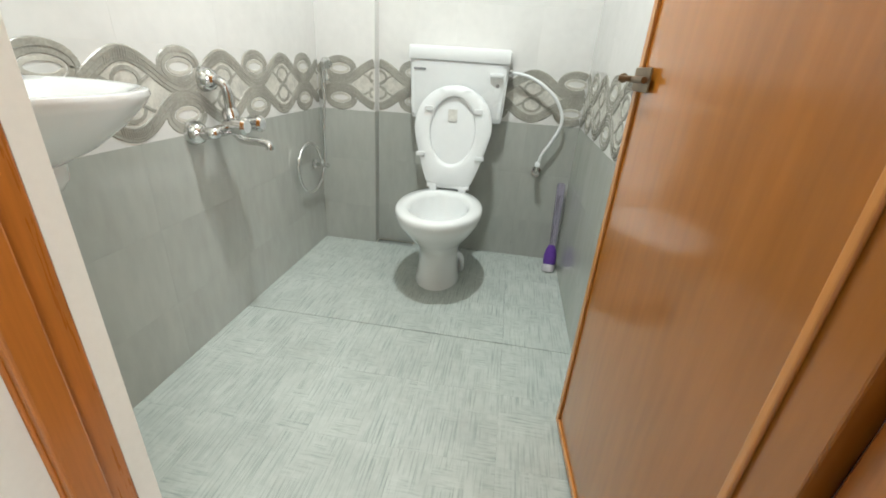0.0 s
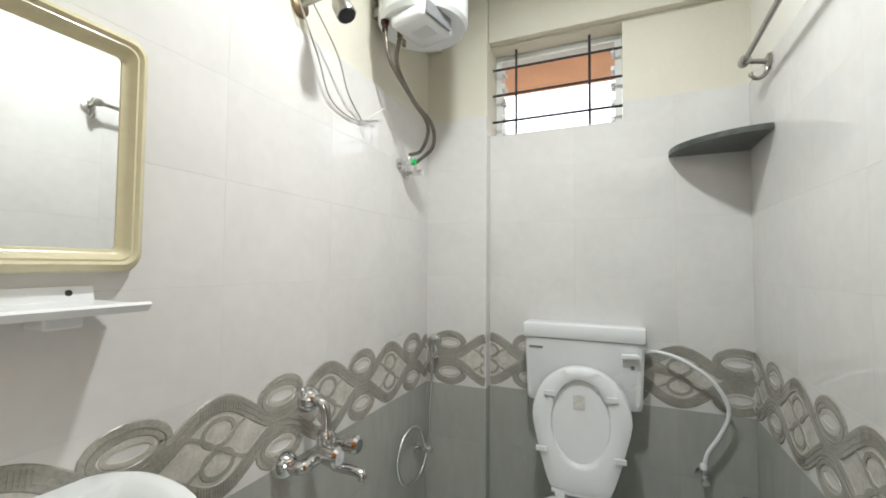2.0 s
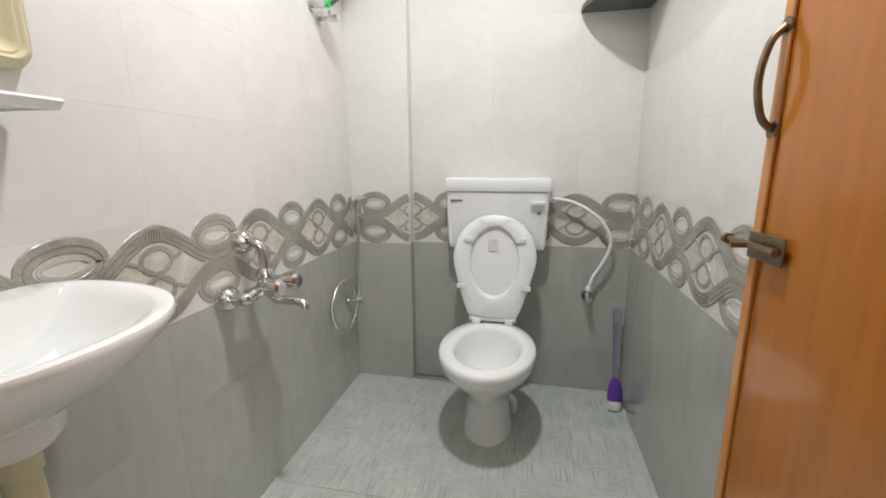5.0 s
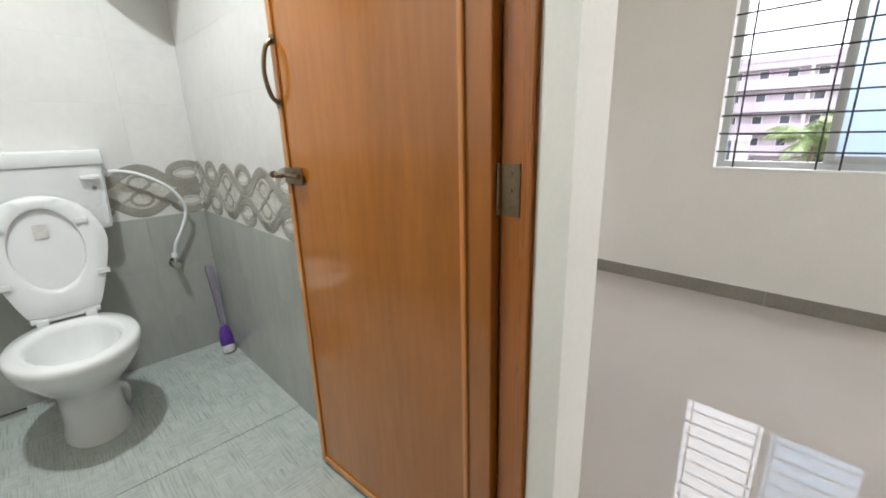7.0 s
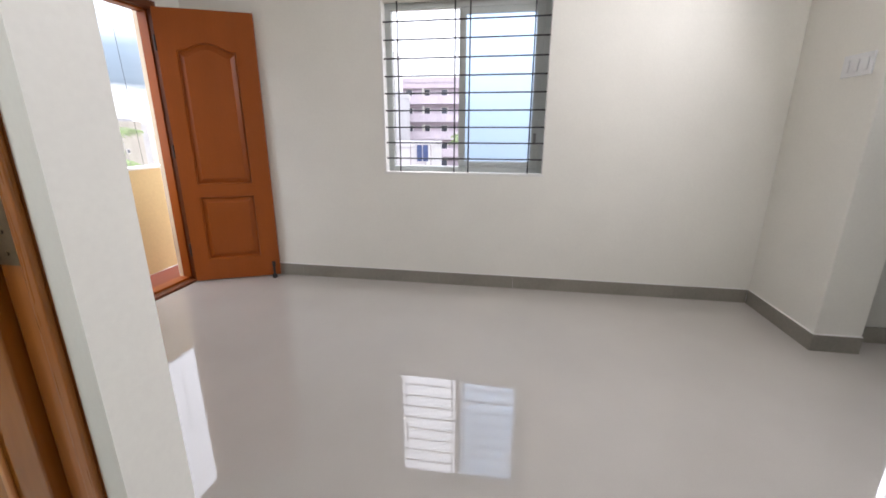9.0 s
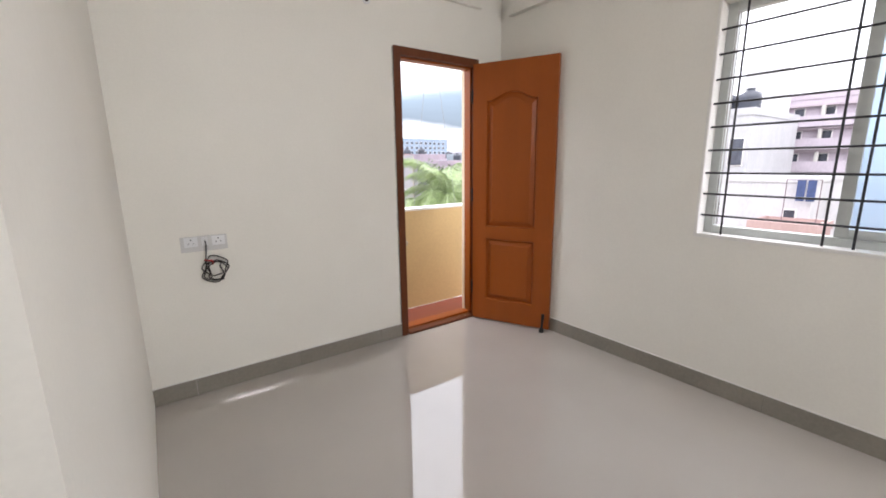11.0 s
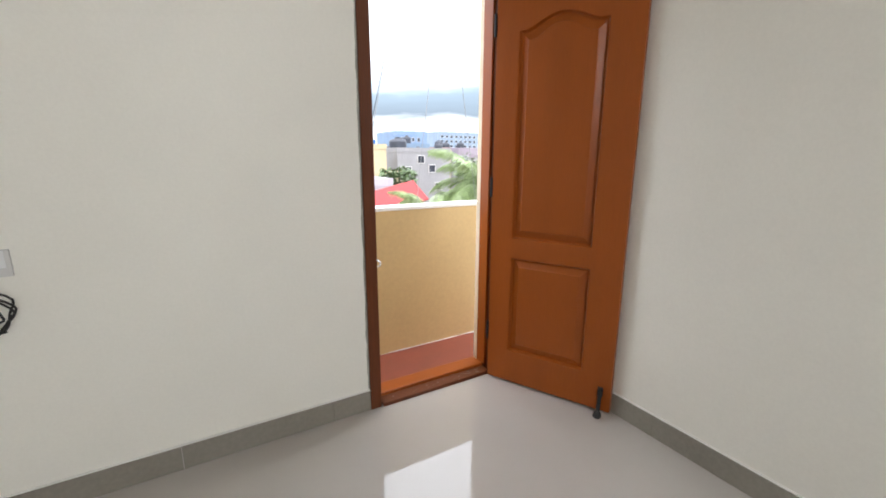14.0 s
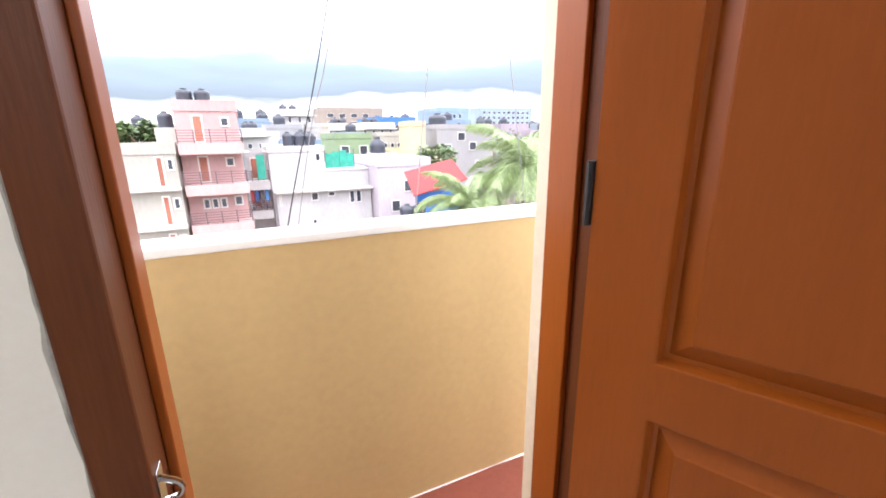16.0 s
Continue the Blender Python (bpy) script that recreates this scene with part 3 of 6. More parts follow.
P1, P2 = (0.110, 0.520, 0.800, 1.84), (0.110, 0.520, 0.185, 0.710)
rails = bmesh.new()
for s0, s1, z0, z1 in ((0, P1[0], 0.012, LH), (P1[1], LW, 0.012, LH), (P1[0], P1[1], 0.012, P2[2]), (P1[0], P1[1], P2[3], P1[2]), (P1[0], P1[1], P1[3], LH)):
    box(rails, s0, s1, 0.0, 0.034, z0, z1)
bmesh.ops.remove_doubles(rails, verts=rails.verts, dist=0.0001)
lpart("stile_and_rail", rails, M_WOOD, bl)
for (s0, s1, z0, z1), rise in ((P1, 0.055), (P2, 0.0)):
    rings = []
    for inset, arch, depth in ((0, 0, 0.0), (0.004, 1, 0.0), (0.007, 1, 0.001), (0.013, 1, 0.0190), (0.021, 1, 0.0194), (0.048, 1, 0.005), (0.051, 1, 0.002)):
        a, b, lo, hi = s0 + inset, s1 - inset, z0 + inset, z1 - inset
        ring = [(a + (b - a) * k / 12, depth, lo) for k in range(13)] + [(b, depth, lo + (hi - arch * rise - lo) * k / 6) for k in range(1, 6)]
        for k in range(13):
            u = 1 - k / 12
            bulge = math.sin(math.pi * min(1, max(0, (u - 0.12) / 0.76))) if 0.12 < u < 0.88 else 0.0
            ring.append((a + (b - a) * u, depth, hi - arch * rise * (1 - bulge)))
        ring += [(a, depth, hi - arch * rise - (hi - arch * rise - lo) * k / 6) for k in range(1, 6)]
        rings.append(ring)
    bm, rows = loft(rings)
    bm.faces.new(rows[-1])
    bmesh.ops.recalc_face_normals(bm, faces=bm.faces)
    box(bm, s0 + 0.001, s1 - 0.001, 0.020, 0.033, z0 + 0.001, z1 - 0.001)
    lpart("panel", bm, M_WOOD, bl, "moulded raised door panel")
for hz in (0.28, 1.06, 1.82):
    bm = boxes((-0.012, 0.001, 0.004, 0.030, hz - 0.05, hz + 0.05))
    pipe(bm, [(-0.008, -0.002, hz - 0.05), (-0.008, -0.002, hz + 0.05)], 0.006, 8, 0)
    lpart("hinge", bm, M_BLACK, bl, "dark steel butt hinge")
bm = bmesh.new()
box(bm, 0.596, 0.622, -0.006, -0.0005, 0.085, 0.135, bevel=0.002)
pipe(bm, [(0.609, -0.010, 0.12), (0.611, -0.026, 0.06), (0.613, -0.048, 0.016)], 0.009, 10)
lathe(bm, [(0.016, 0), (0.020, 0.006), (0.017, 0.026), (0.009, 0.034)], (0.613, -0.050, 0.001), "z", 14)
smooth(lpart("door_stop", bm, M_RUBBER, bl, "black spring door stop with a rubber foot"))

# room window
WX = RX1
win = tagged(part("window_1", boxes(
    (WX + 0.085, WX + 0.135, WY0, WY0 + 0.045, WZ0, WZ1), (WX + 0.085, WX + 0.135, WY1 - 0.045, WY1, WZ0, WZ1),
    (WX + 0.085, WX + 0.135, WY0 + 0.045, WY1 - 0.045, WZ0, WZ0 + 0.045), (WX + 0.085, WX + 0.135, WY0 + 0.045, WY1 - 0.045, WZ1 - 0.045, WZ1), bevel=0.002), M_ALU),
    "white metal sliding window with one frosted sash", "window", kind="structure")
for y in (WY1 - 0.049, WY1 - 0.057):
    part("track", boxes((WX + 0.095 if y > 0.43 else WX + 0.11, WX + 0.10 if y > 0.43 else WX + 0.115, y, y + 0.004, WZ0 + 0.046, WZ1 - 0.046)), M_STEEL, win)
sash = part("sash", boxes(
    (WX + 0.09, WX + 0.112, -0.125, -0.075, WZ0 + 0.046, WZ1 - 0.046), (WX + 0.09, WX + 0.112, WY0 + 0.046, WY0 + 0.096, WZ0 + 0.046, WZ1 - 0.046),
    (WX + 0.09, WX + 0.112, WY0 + 0.096, -0.125, WZ0 + 0.046, WZ0 + 0.088), (WX + 0.09, WX + 0.112, WY0 + 0.096, -0.125, WZ1 - 0.088, WZ1 - 0.046), bevel=0.002), M_ALU, win)
pane = part("pane", boxes((WX + 0.099, WX + 0.103, WY0 + 0.0965, -0.1255, WZ0 + 0.0885, WZ1 - 0.0885)), M_FROST, sash, "pale blue frosted glass")
pane.visible_shadow = False
sash2 = part("sash", boxes(
    (WX + 0.114, WX + 0.132, -0.12, -0.085, WZ0 + 0.046, WZ1 - 0.046), bevel=0.002), M_ALU, win)
part("sash_latch", boxes((WX + 0.084, WX + 0.0895, WY0 + 0.058, WY0 + 0.078, 1.12, 1.20), bevel=0.002), M_GREYP, sash)
gr = thing("window_grille", "black painted iron window grille of thin bars", "window grille", (WX + 0.03, (WY0 + WY1) / 2, WZ0))
for z in (1.972, 1.852, 1.727, 1.606, 1.486, 1.364, 1.243, 1.129, 1.012):
    bm = bmesh.new()
    pipe(bm, [(WX + 0.030, WY0 - 0.004, z), (WX + 0.030, WY1 + 0.004, z)], 0.0055, 8, 0)
    part("bar", bm, M_BLACK, gr)
for y in (0.374, -0.050, -0.158, -0.607):
    bm = bmesh.new()
    pipe(bm, [(WX + 0.041, y, WZ0 - 0.004), (WX + 0.041, y, WZ1 + 0.004)], 0.0055, 8, 0)
    part("upright", bm, M_BLACK, gr)
solid("trim_window_reveal", boxes((WX + 0.002, WX + 0.084, WY0 + 0.004, WY1 - 0.004, WZ0 + 0.0005, WZ0 + 0.004), (WX + 0.002, WX + 0.084, WY1 - 0.004, WY1 - 0.0005, WZ0, WZ1),
      (WX + 0.002, WX + 0.084, WY0 + 0.0005, WY0 + 0.004, WZ0, WZ1), (WX - 0.003, WX + 0.002, WY0 - 0.012, WY1 + 0.012, WZ0 - 0.014, WZ0 + 0.001), (WX - 0.003, WX + 0.002, WY1 - 0.002, WY1 + 0.012, WZ0, WZ1)), M_COPE,
      "white painted window reveal", "trim", kind="structure")

# kitchen window over the counter
kw = tagged(part("window_3", boxes((WX + 0.085, WX + 0.135, KY0, KY0 + 0.045, KZ0, KZ1), (WX + 0.085, WX + 0.135, KY1 - 0.045, KY1, KZ0, KZ1),
    (WX + 0.085, WX + 0.135, KY0 + 0.045, KY1 - 0.045, KZ0, KZ0 + 0.045), (WX + 0.085, WX + 0.135, KY0 + 0.045, KY1 - 0.045, KZ1 - 0.045, KZ1), bevel=0.002), M_ALU),
    "white metal kitchen window standing open", "window", kind="structure")
part("sash", boxes((WX + 0.095, WX + 0.12, -4.06, -4.02, KZ0 + 0.046, KZ1 - 0.046), bevel=0.002), M_ALU, kw)
kg = thing("kitchen_window_grille", "black painted iron grille in the kitchen window", "window grille", (WX + 0.03, (KY0 + KY1) / 2, KZ0))
for k in range(8):
    bm = bmesh.new()
    pipe(bm, [(WX + 0.030, KY0 - 0.004, KZ0 + 0.09 + 0.12 * k), (WX + 0.030, KY1 + 0.004, KZ0 + 0.09 + 0.12 * k)], 0.0055, 8, 0)
    part("bar", bm, M_BLACK, kg)
for y in (-3.58, -3.98, -4.10, -4.50):
    bm = bmesh.new()
    pipe(bm, [(WX + 0.041, y, KZ0 - 0.004), (WX + 0.041, y, KZ1 + 0.004)], 0.0055, 8, 0)
    part("upright", bm, M_BLACK, kg)

# bathroom window
bw = tagged(part("window_2", boxes((-0.689, -0.655, 2.42, 2.49, 2.096, 2.574), (-0.08, -0.046, 2.42, 2.49, 2.096, 2.574), (-0.655, -0.08, 2.42, 2.49, 2.54, 2.574), (-0.655, -0.08, 2.42, 2.49, 2.096, 2.112), bevel=0.002), M_ALUW),
            "white metal louvre window frame without its glass", "window", kind="structure")
for side in (-0.654, -0.098):
    for k in range(5):
        part("louvre_clip", boxes((side, side + 0.018, 2.405, 2.47, 2.135 + 0.085 * k, 2.160 + 0.085 * k), bevel=0.003), M_PLAST, bw)
bg = thing("bathroom_window_grille", "black painted iron grille of thin bars in the bathroom window", "window grille", (-0.37, 2.36, 2.096))
for z in (2.19, 2.335, 2.475):
    bm = bmesh.new()
    pipe(bm, [(-0.693, 2.36, z), (-0.042, 2.36, z)], 0.0065, 8, 0)
    part("bar", bm, M_BLACK, bg)
for x in (-0.565, -0.195):
    bm = bmesh.new()
    pipe(bm, [(x, 2.372, 2.093), (x, 2.372, 2.577)], 0.0065, 8, 0)
    part("upright", bm, M_BLACK, bg)
M_PEACH = mat("peach_outside_paint", (0.72, 0.40, 0.24), 0.7, vary=0.1, scale=5, bump=0.1)
solid("trim_sunshade", boxes((-1.0, 0.3, 2.498, 3.02, 2.60, 2.68)), M_PEACH, "peach painted concrete sunshade outside the window", "sunshade", kind="structure")

# ---- bathroom things ----
def ellipse_ring(cx, cy, rx, ry, z, n=40, back=0.0):
    """An oval ring; back flattens its far side."""
    out = []
    for k in range(n):
        a = 2 * math.pi * k / n
        x, y = math.cos(a), math.sin(a)
        if y > 0 and back:
            x *= 1 + back * 0.18 * math.sin(math.pi * y)
        out.append((cx + rx * x, cy + ry * y, z))
    return out


TX = -0.225
toilet = thing("toilet", "white ceramic toilet with seat and lid raised", "toilet", (TX, 1.9, 0))
rings = [ellipse_ring(TX, cy - 0.026 * max(0, min(1, z * 5 - 0.75)), rx * 1.02, ry + 0.026 * max(0, min(1, z * 5 - 0.75)), z * 1.11) for cy, rx, ry, z in (
    (1.905, 0.116, 0.182, 0.001), (1.905, 0.114, 0.179, 0.02), (1.905, 0.104, 0.162, 0.06), (1.905, 0.100, 0.154, 0.14), (1.90, 0.106, 0.160, 0.19), (1.885, 0.135, 0.195, 0.235),
    (1.87, 0.175, 0.232, 0.29), (1.855, 0.202, 0.262, 0.34), (1.85, 0.209, 0.270, 0.372), (1.85, 0.208, 0.269, 0.388), (1.85, 0.200, 0.260, 0.397), (1.85, 0.160, 0.214, 0.399),
    (1.84, 0.146, 0.188, 0.394), (1.84, 0.139, 0.180, 0.376), (1.845, 0.132, 0.168, 0.33), (1.85, 0.110, 0.140, 0.27), (1.86, 0.07, 0.09, 0.215), (1.86, 0.03, 0.04, 0.205))]
bm, rows = loft(rings)
bm.faces.new(rows[0][::-1])
bm.faces.new(rows[-1])
bmesh.ops.recalc_face_normals(bm, faces=bm.faces)
smooth(part("bowl", bm, M_CERAM, toilet), 60)
smooth(part("outlet_shelf", boxes((TX - 0.085, TX + 0.085, 2.02, 2.29, 0.14, 0.428), bevel=0.03), M_CERAM, toilet), 50)


def lid_ring(inset, y_off, lean=0.075, n=44):
    pts = []
    for k in range(n):
        a = 2 * math.pi * k / n
        h = 0.275 - (0.275 - inset) * math.cos(a)
        t = h / 0.55
        w = 0.112 + (0.205 - 0.112) * min(1, t / 0.55) ** 0.75 if t < 0.55 else 0.205 * math.sqrt(max(0, 1 - ((t - 0.55) / 0.45) ** 2.3))
        w = max(0.0, w - inset)
        if t < 0.02 + inset / 0.55:
            w = (0.112 - inset) * abs(math.sin(a)) ** 0.35
        x = w if math.sin(a) >= 0 else -w
        if abs(math.sin(a)) < 1e-6:
            x = 0.0
        pts.append((TX + x, 2.075 + lean * t - y_off, 0.473 + h * 0.915))
    return pts


bm, rows = loft([lid_ring(0.0, -0.020), lid_ring(0.0, -0.006), lid_ring(0.006, 0.0), lid_ring(0.06, 0.0)])
bm.faces.new(rows[0][::-1])
bm.faces.new(rows[-1])
bmesh.ops.recalc_face_normals(bm, faces=bm.faces)
lid = smooth(part("lid", bm, M_PLAST, toilet), 50)


def seat_hole(y_off, grow=0.0, n=44):
    pts = []
    for k in range(n):
        a = 2 * math.pi * k / n
        h = 0.305 - (0.185 + grow) * math.cos(a)
        pts.append((TX + (0.118 + grow) * math.sin(a), 2.075 + 0.075 * h / 0.55 - y_off, 0.473 + h * 0.915))
    return pts


bm, rows = loft([lid_ring(0.002, 0.002), lid_ring(0.002, 0.016), lid_ring(0.010, 0.022), seat_hole(0.024, 0.02), seat_hole(0.018, 0.004), seat_hole(0.002, 0.0)])
bmesh.ops.recalc_face_normals(bm, faces=bm.faces)
smooth(part("seat", bm, M_PLAST, toilet, "white plastic seat ring folded up"), 50)
for bx, bz, tw in ((-0.158, 0.63, 0.046), (0.158, 0.63, 0.046), (-0.128, 0.86, 0.046), (0.128, 0.86, 0.046)):
    part("buffer", boxes((TX + bx - tw / 2, TX + bx + tw / 2, 2.058 + 0.075 * (bz - 0.473) / 0.503 - 0.018, 2.066 + 0.075 * (bz - 0.473) / 0.503 - 0.018, bz - 0.012, bz + 0.012), bevel=0.003), M_PLAST, toilet)
part("lid_sticker", boxes((TX - 0.03, TX + 0.018, 2.1195, 2.1203, 0.80, 0.86), bevel=0), mat("faded_sticker", (0.70, 0.685, 0.65), 0.5, vary=0.1, scale=30), toilet, "faded square sticker")
bm = bmesh.new()
pipe(bm, [(TX - 0.115, 2.075, 0.468), (TX + 0.115, 2.075, 0.468)], 0.016, 12, 0)
for k in (-0.08, 0.08):
    box(bm, TX + k - 0.02, TX + k + 0.02, 2.055, 2.10, 0.440, 0.468, bevel=0.004)
smooth(part("seat_hinge", bm, M_PLAST, toilet))
bm = bmesh.new()
pipe(bm, [(TX + 0.075, 1.88, 0.17), (TX + 0.115, 1.93, 0.12), (TX + 0.118, 1.98, 0.03), (TX + 0.11, 2.0, 0.005)], 0.018, 10)
smooth(part("waste_pipe", bm, M_PLAST, toilet))

tank = thing("toilet_cistern", "white plastic flush cistern fixed to the tiled wall", "cistern", (TX, 2.25, 0.79))
bm, rows = loft([[(x * s + TX, y if y > 2.3 else y + d, z) for x, y in ((-0.258, 2.299), (-0.258, 2.19), (-0.238, 2.178), (0.238, 2.178), (0.258, 2.19), (0.258, 2.299))] for z, s, d in ((0.792, 0.88, 0.03), (0.80, 0.93, 0.014), (0.83, 0.955, 0.008), (1.085, 0.995, 0.0))])
bm.faces.new(rows[0][::-1])
bm.faces.new(rows[-1])
bmesh.ops.recalc_face_normals(bm, faces=bm.faces)
bmesh.ops.bevel(bm, geom=[e for e in bm.edges if abs(e.verts[0].co.z - e.verts[1].co.z) > 0.1], offset=0.012, segments=3, affect="EDGES")
smooth(part("body", bm, M_PLAST, tank), 35)
smooth(part("lid", boxes((TX - 0.262, TX + 0.262, 2.168, 2.303, 1.086, 1.154), bevel=0.012), M_PLAST, tank), 35)
bm = boxes((TX + 0.165, TX + 0.235, 2.155, 2.172, 1.025, 1.045), bevel=0.005)
pipe(bm, [(TX + 0.222, 2.18, 1.035), (TX + 0.222, 2.160, 1.035)], 0.011, 12, 0)
smooth(part("flush_lever", bm, M_PLAST, tank))
part("maker_mark", boxes((TX - 0.232, TX - 0.17, 2.1755, 2.1778, 1.038, 1.048), bevel=0), M_GREYP, tank, "small grey maker's mark")
bm = bmesh.new()
lathe(bm, [(0.009, 0), (0.009, 0.002)], (TX + 0.208, 2.1775, 0.985), "y", 12)
part("stop_button", bm, M_GREYP, tank)
bm = bmesh.new()
pipe(bm, [(TX, 2.24, 0.79), (TX, 2.245, 0.70), (TX, 2.25, 0.5), (TX, 2.25, 0.37)], 0.022, 12)
smooth(part("flush_pipe", bm, M_PLAST, tank))

hose = thing("inlet_hose", "white plastic hose from the cistern to the wall valve", "hose", (0.25, 2.28, 0.56))
bm = bmesh.new()
pipe(bm, [(0.03, 2.255, 1.045), (0.085, 2.25, 1.048), (0.17, 2.245, 1.025), (0.27, 2.24, 0.96), (0.325, 2.24, 0.88), (0.335, 2.245, 0.81), (0.30, 2.25, 0.72), (0.262, 2.255, 0.65), (0.248, 2.258, 0.585)], 0.0085, 10)
tube_ob = smooth(part("tube", bm, M_PLAST, hose))
bm = bmesh.new()
lathe(bm, [(0.010, 0), (0.014, 0.004), (0.014, 0.022), (0.009, 0.028)], (0.247, 2.258, 0.578), "z", 12)
smooth(part("nut", bm, M_PLAST, hose))
bm = bmesh.new()
lathe(bm, [(0.010, 0), (0.015, 0.003), (0.015, 0.02)], (0.032, 2.255, 1.045), "x", 12)
smooth(part("nut", bm, M_PLAST, hose))


def angle_valve(base, out, label, knob=None):
    """A small wall valve: base on the wall, out is the way off the wall."""
    v = thing("angle_valve", label, "valve", base)
    o, b = Vector(out), Vector(base)
    bm = bmesh.new()
    pipe(bm, [b, b + o * 0.006], 0.026, 18, 0)
    pipe(bm, [b + o * 0.005, b + o * 0.05], 0.010, 12, 0)
    smooth(part("flange", bm, M_CHROME, v), 30)
    bm = bmesh.new()
    pipe(bm, [b + o * 0.042, b + o * 0.068], 0.0145, 12, 0)
    pipe(bm, [b + o * 0.05 - Vector((0, 0, 0.012)), b + o * 0.05 + Vector((0, 0, 0.034))], 0.010, 10, 0)
    smooth(part("body", bm, M_HOSEC, v), 30)
    bm = bmesh.new()
    pipe(bm, [b + o * 0.069, b + o * 0.088], 0.016, 7, 0)
    part("knob", bm, knob or M_HOSEC, v)
    return v


angle_valve((0.247, BYB - WT - 0.003, 0.545), (0, -1, 0), "small chrome angle valve on the grey tiles")

# wash basin
basin = thing("wash_basin", "white ceramic wall-hung wash basin", "wash basin", (-1.03, 0.52, 0.80))
BC = (-0.90, 0.517)


def basin_ring(g, z, back=-1.016, dx=0.0):
    pts = []
    for k in range(48):
        a = 2 * math.pi * k / 48
        c, s = math.cos(a), math.sin(a)
        x = BC[0] + dx + (0.302 if c > 0 else 0.175) * g * (abs(c) ** 0.91) * (1 if c > 0 else -1)
        y = BC[1] + 0.255 * g * (abs(s) ** 0.86) * (1 if s > 0 else -1)
        pts.append((max(back, x), y, z))
    return pts


TX, TY = -0.83, 0.53
R0 = 1.0  # height of the rim
bm, rows = loft([basin_ring(g, R0 + dz, back, dx) for g, dz, back, dx in (
    (0.26, -0.150, -1.016, 0.02), (0.40, -0.142, -1.016, 0.02), (0.60, -0.115, -1.016, 0.01), (0.82, -0.072, -1.016, 0), (0.965, -0.028, -1.016, 0), (1.0, -0.011, -1.016, 0), (0.99, -0.002, -1.016, 0), (0.95, 0, -1.016, 0),
    (0.88, -0.006, -0.955, 0), (0.82, -0.024, -0.95, 0.006), (0.66, -0.070, -0.94, 0.006), (0.42, -0.100, -0.92, 0.006), (0.12, -0.108, -1.016, 0.006))])
bm.faces.new(rows[0][::-1])
bm.faces.new(rows[-1])
bmesh.ops.recalc_face_normals(bm, faces=bm.faces)
smooth(part("bowl", bm, M_CERAM, basin), 60)
bm = bmesh.new()
lathe(bm, [(0.052, 0), (0.066, 0.02), (0.07, 0.06)], (TX, TY, 0.805), "z", 24)
smooth(part("trap_cover", bm, M_CERAM, basin))
bm = bmesh.new()
lathe(bm, [(0.02, 0), (0.02, 0.004), (0.012, 0.005)], (BC[0] + 0.01, BC[1], 0.8925), "z", 20)
smooth(part("drain", bm, M_CHROME, basin))
bm = bmesh.new()
lathe(bm, [(0.024, 0), (0.024, 0.006), (0.015, 0.02), (0.014, 0.07), (0.018, 0.075), (0.018, 0.10), (0.008, 0.105)], (-0.992, 0.45, 1.0), "z", 16)
pipe(bm, [(-0.992, 0.45, 1.048), (-0.95, 0.452, 1.068), (-0.915, 0.455, 1.058), (-0.908, 0.455, 1.038)], 0.011, 10)
tap = tagged(smooth(part("pillar_tap", bm, M_CHROME)), "small chrome pillar tap on the wash basin", "tap")
wp = thing("basin_waste_pipe", "cream plastic waste pipe below the wash basin", "pipe", (-0.86, 0.50, 0))
bm = bmesh.new()
pipe(bm, [(TX + 0.02, TY + 0.01, 0.0), (TX + 0.012, TY + 0.006, 0.2), (TX + 0.004, TY + 0.002, 0.45), (TX, TY, 0.81)], 0.0245, 18)
smooth(part("pipe", bm, M_CREAMP, wp))
bm = bmesh.new()
lathe(bm, [(0.026, 0), (0.029, 0.004), (0.029, 0.045), (0.025, 0.049)], (TX, TY, 0.757), "z", 20)
smooth(part("collar", bm, M_CREAMP, wp))

# mirror with a moulded cream frame
mirror = thing("wall_mirror", "wall mirror in a moulded cream plastic frame", "mirror", (-1.018, 0.555, 1.397))


def round_rect(inset, x, r=0.035):
    y0, y1, z0, z1 = 0.366 + inset, 0.778 - inset, 1.398 + inset, 1.888 - inset
    rr = max(0.004, r - inset * 0.5)
    pts = []
    for cy, cz, a0 in ((y1 - rr, z1 - rr, 0), (y0 + rr, z1 - rr, 90), (y0 + rr, z0 + rr, 180), (y1 - rr, z0 + rr, 270)):
        for k in range(7):
            a = radians(a0 + 15 * k)
            pts.append((x, cy + rr * math.cos(a), cz + rr * math.sin(a)))
    return pts


bm, rows = loft([round_rect(0.0, -1.017), round_rect(0.0, -1.000), round_rect(0.006, -0.984), round_rect(0.016, -0.979), round_rect(0.022, -0.985), round_rect(0.026, -0.984), round_rect(0.034, -0.994), round_rect(0.040, -1.001), round_rect(0.046, -1.002), round_rect(0.048, -1.006)])
bmesh.ops.recalc_face_normals(bm, faces=bm.faces)
smooth(part("frame", bm, M_CREAMP, mirror), 50)
bm, rows = loft([round_rect(0.0455, -1.0165), round_rect(0.0455, -1.0045)])
bm.faces.new(rows[0][::-1])
bm.faces.new(rows[1])
bmesh.ops.recalc_face_normals(bm, faces=bm.faces)
part("glass", bm, M_MIRROR, mirror, "silvered mirror glass")

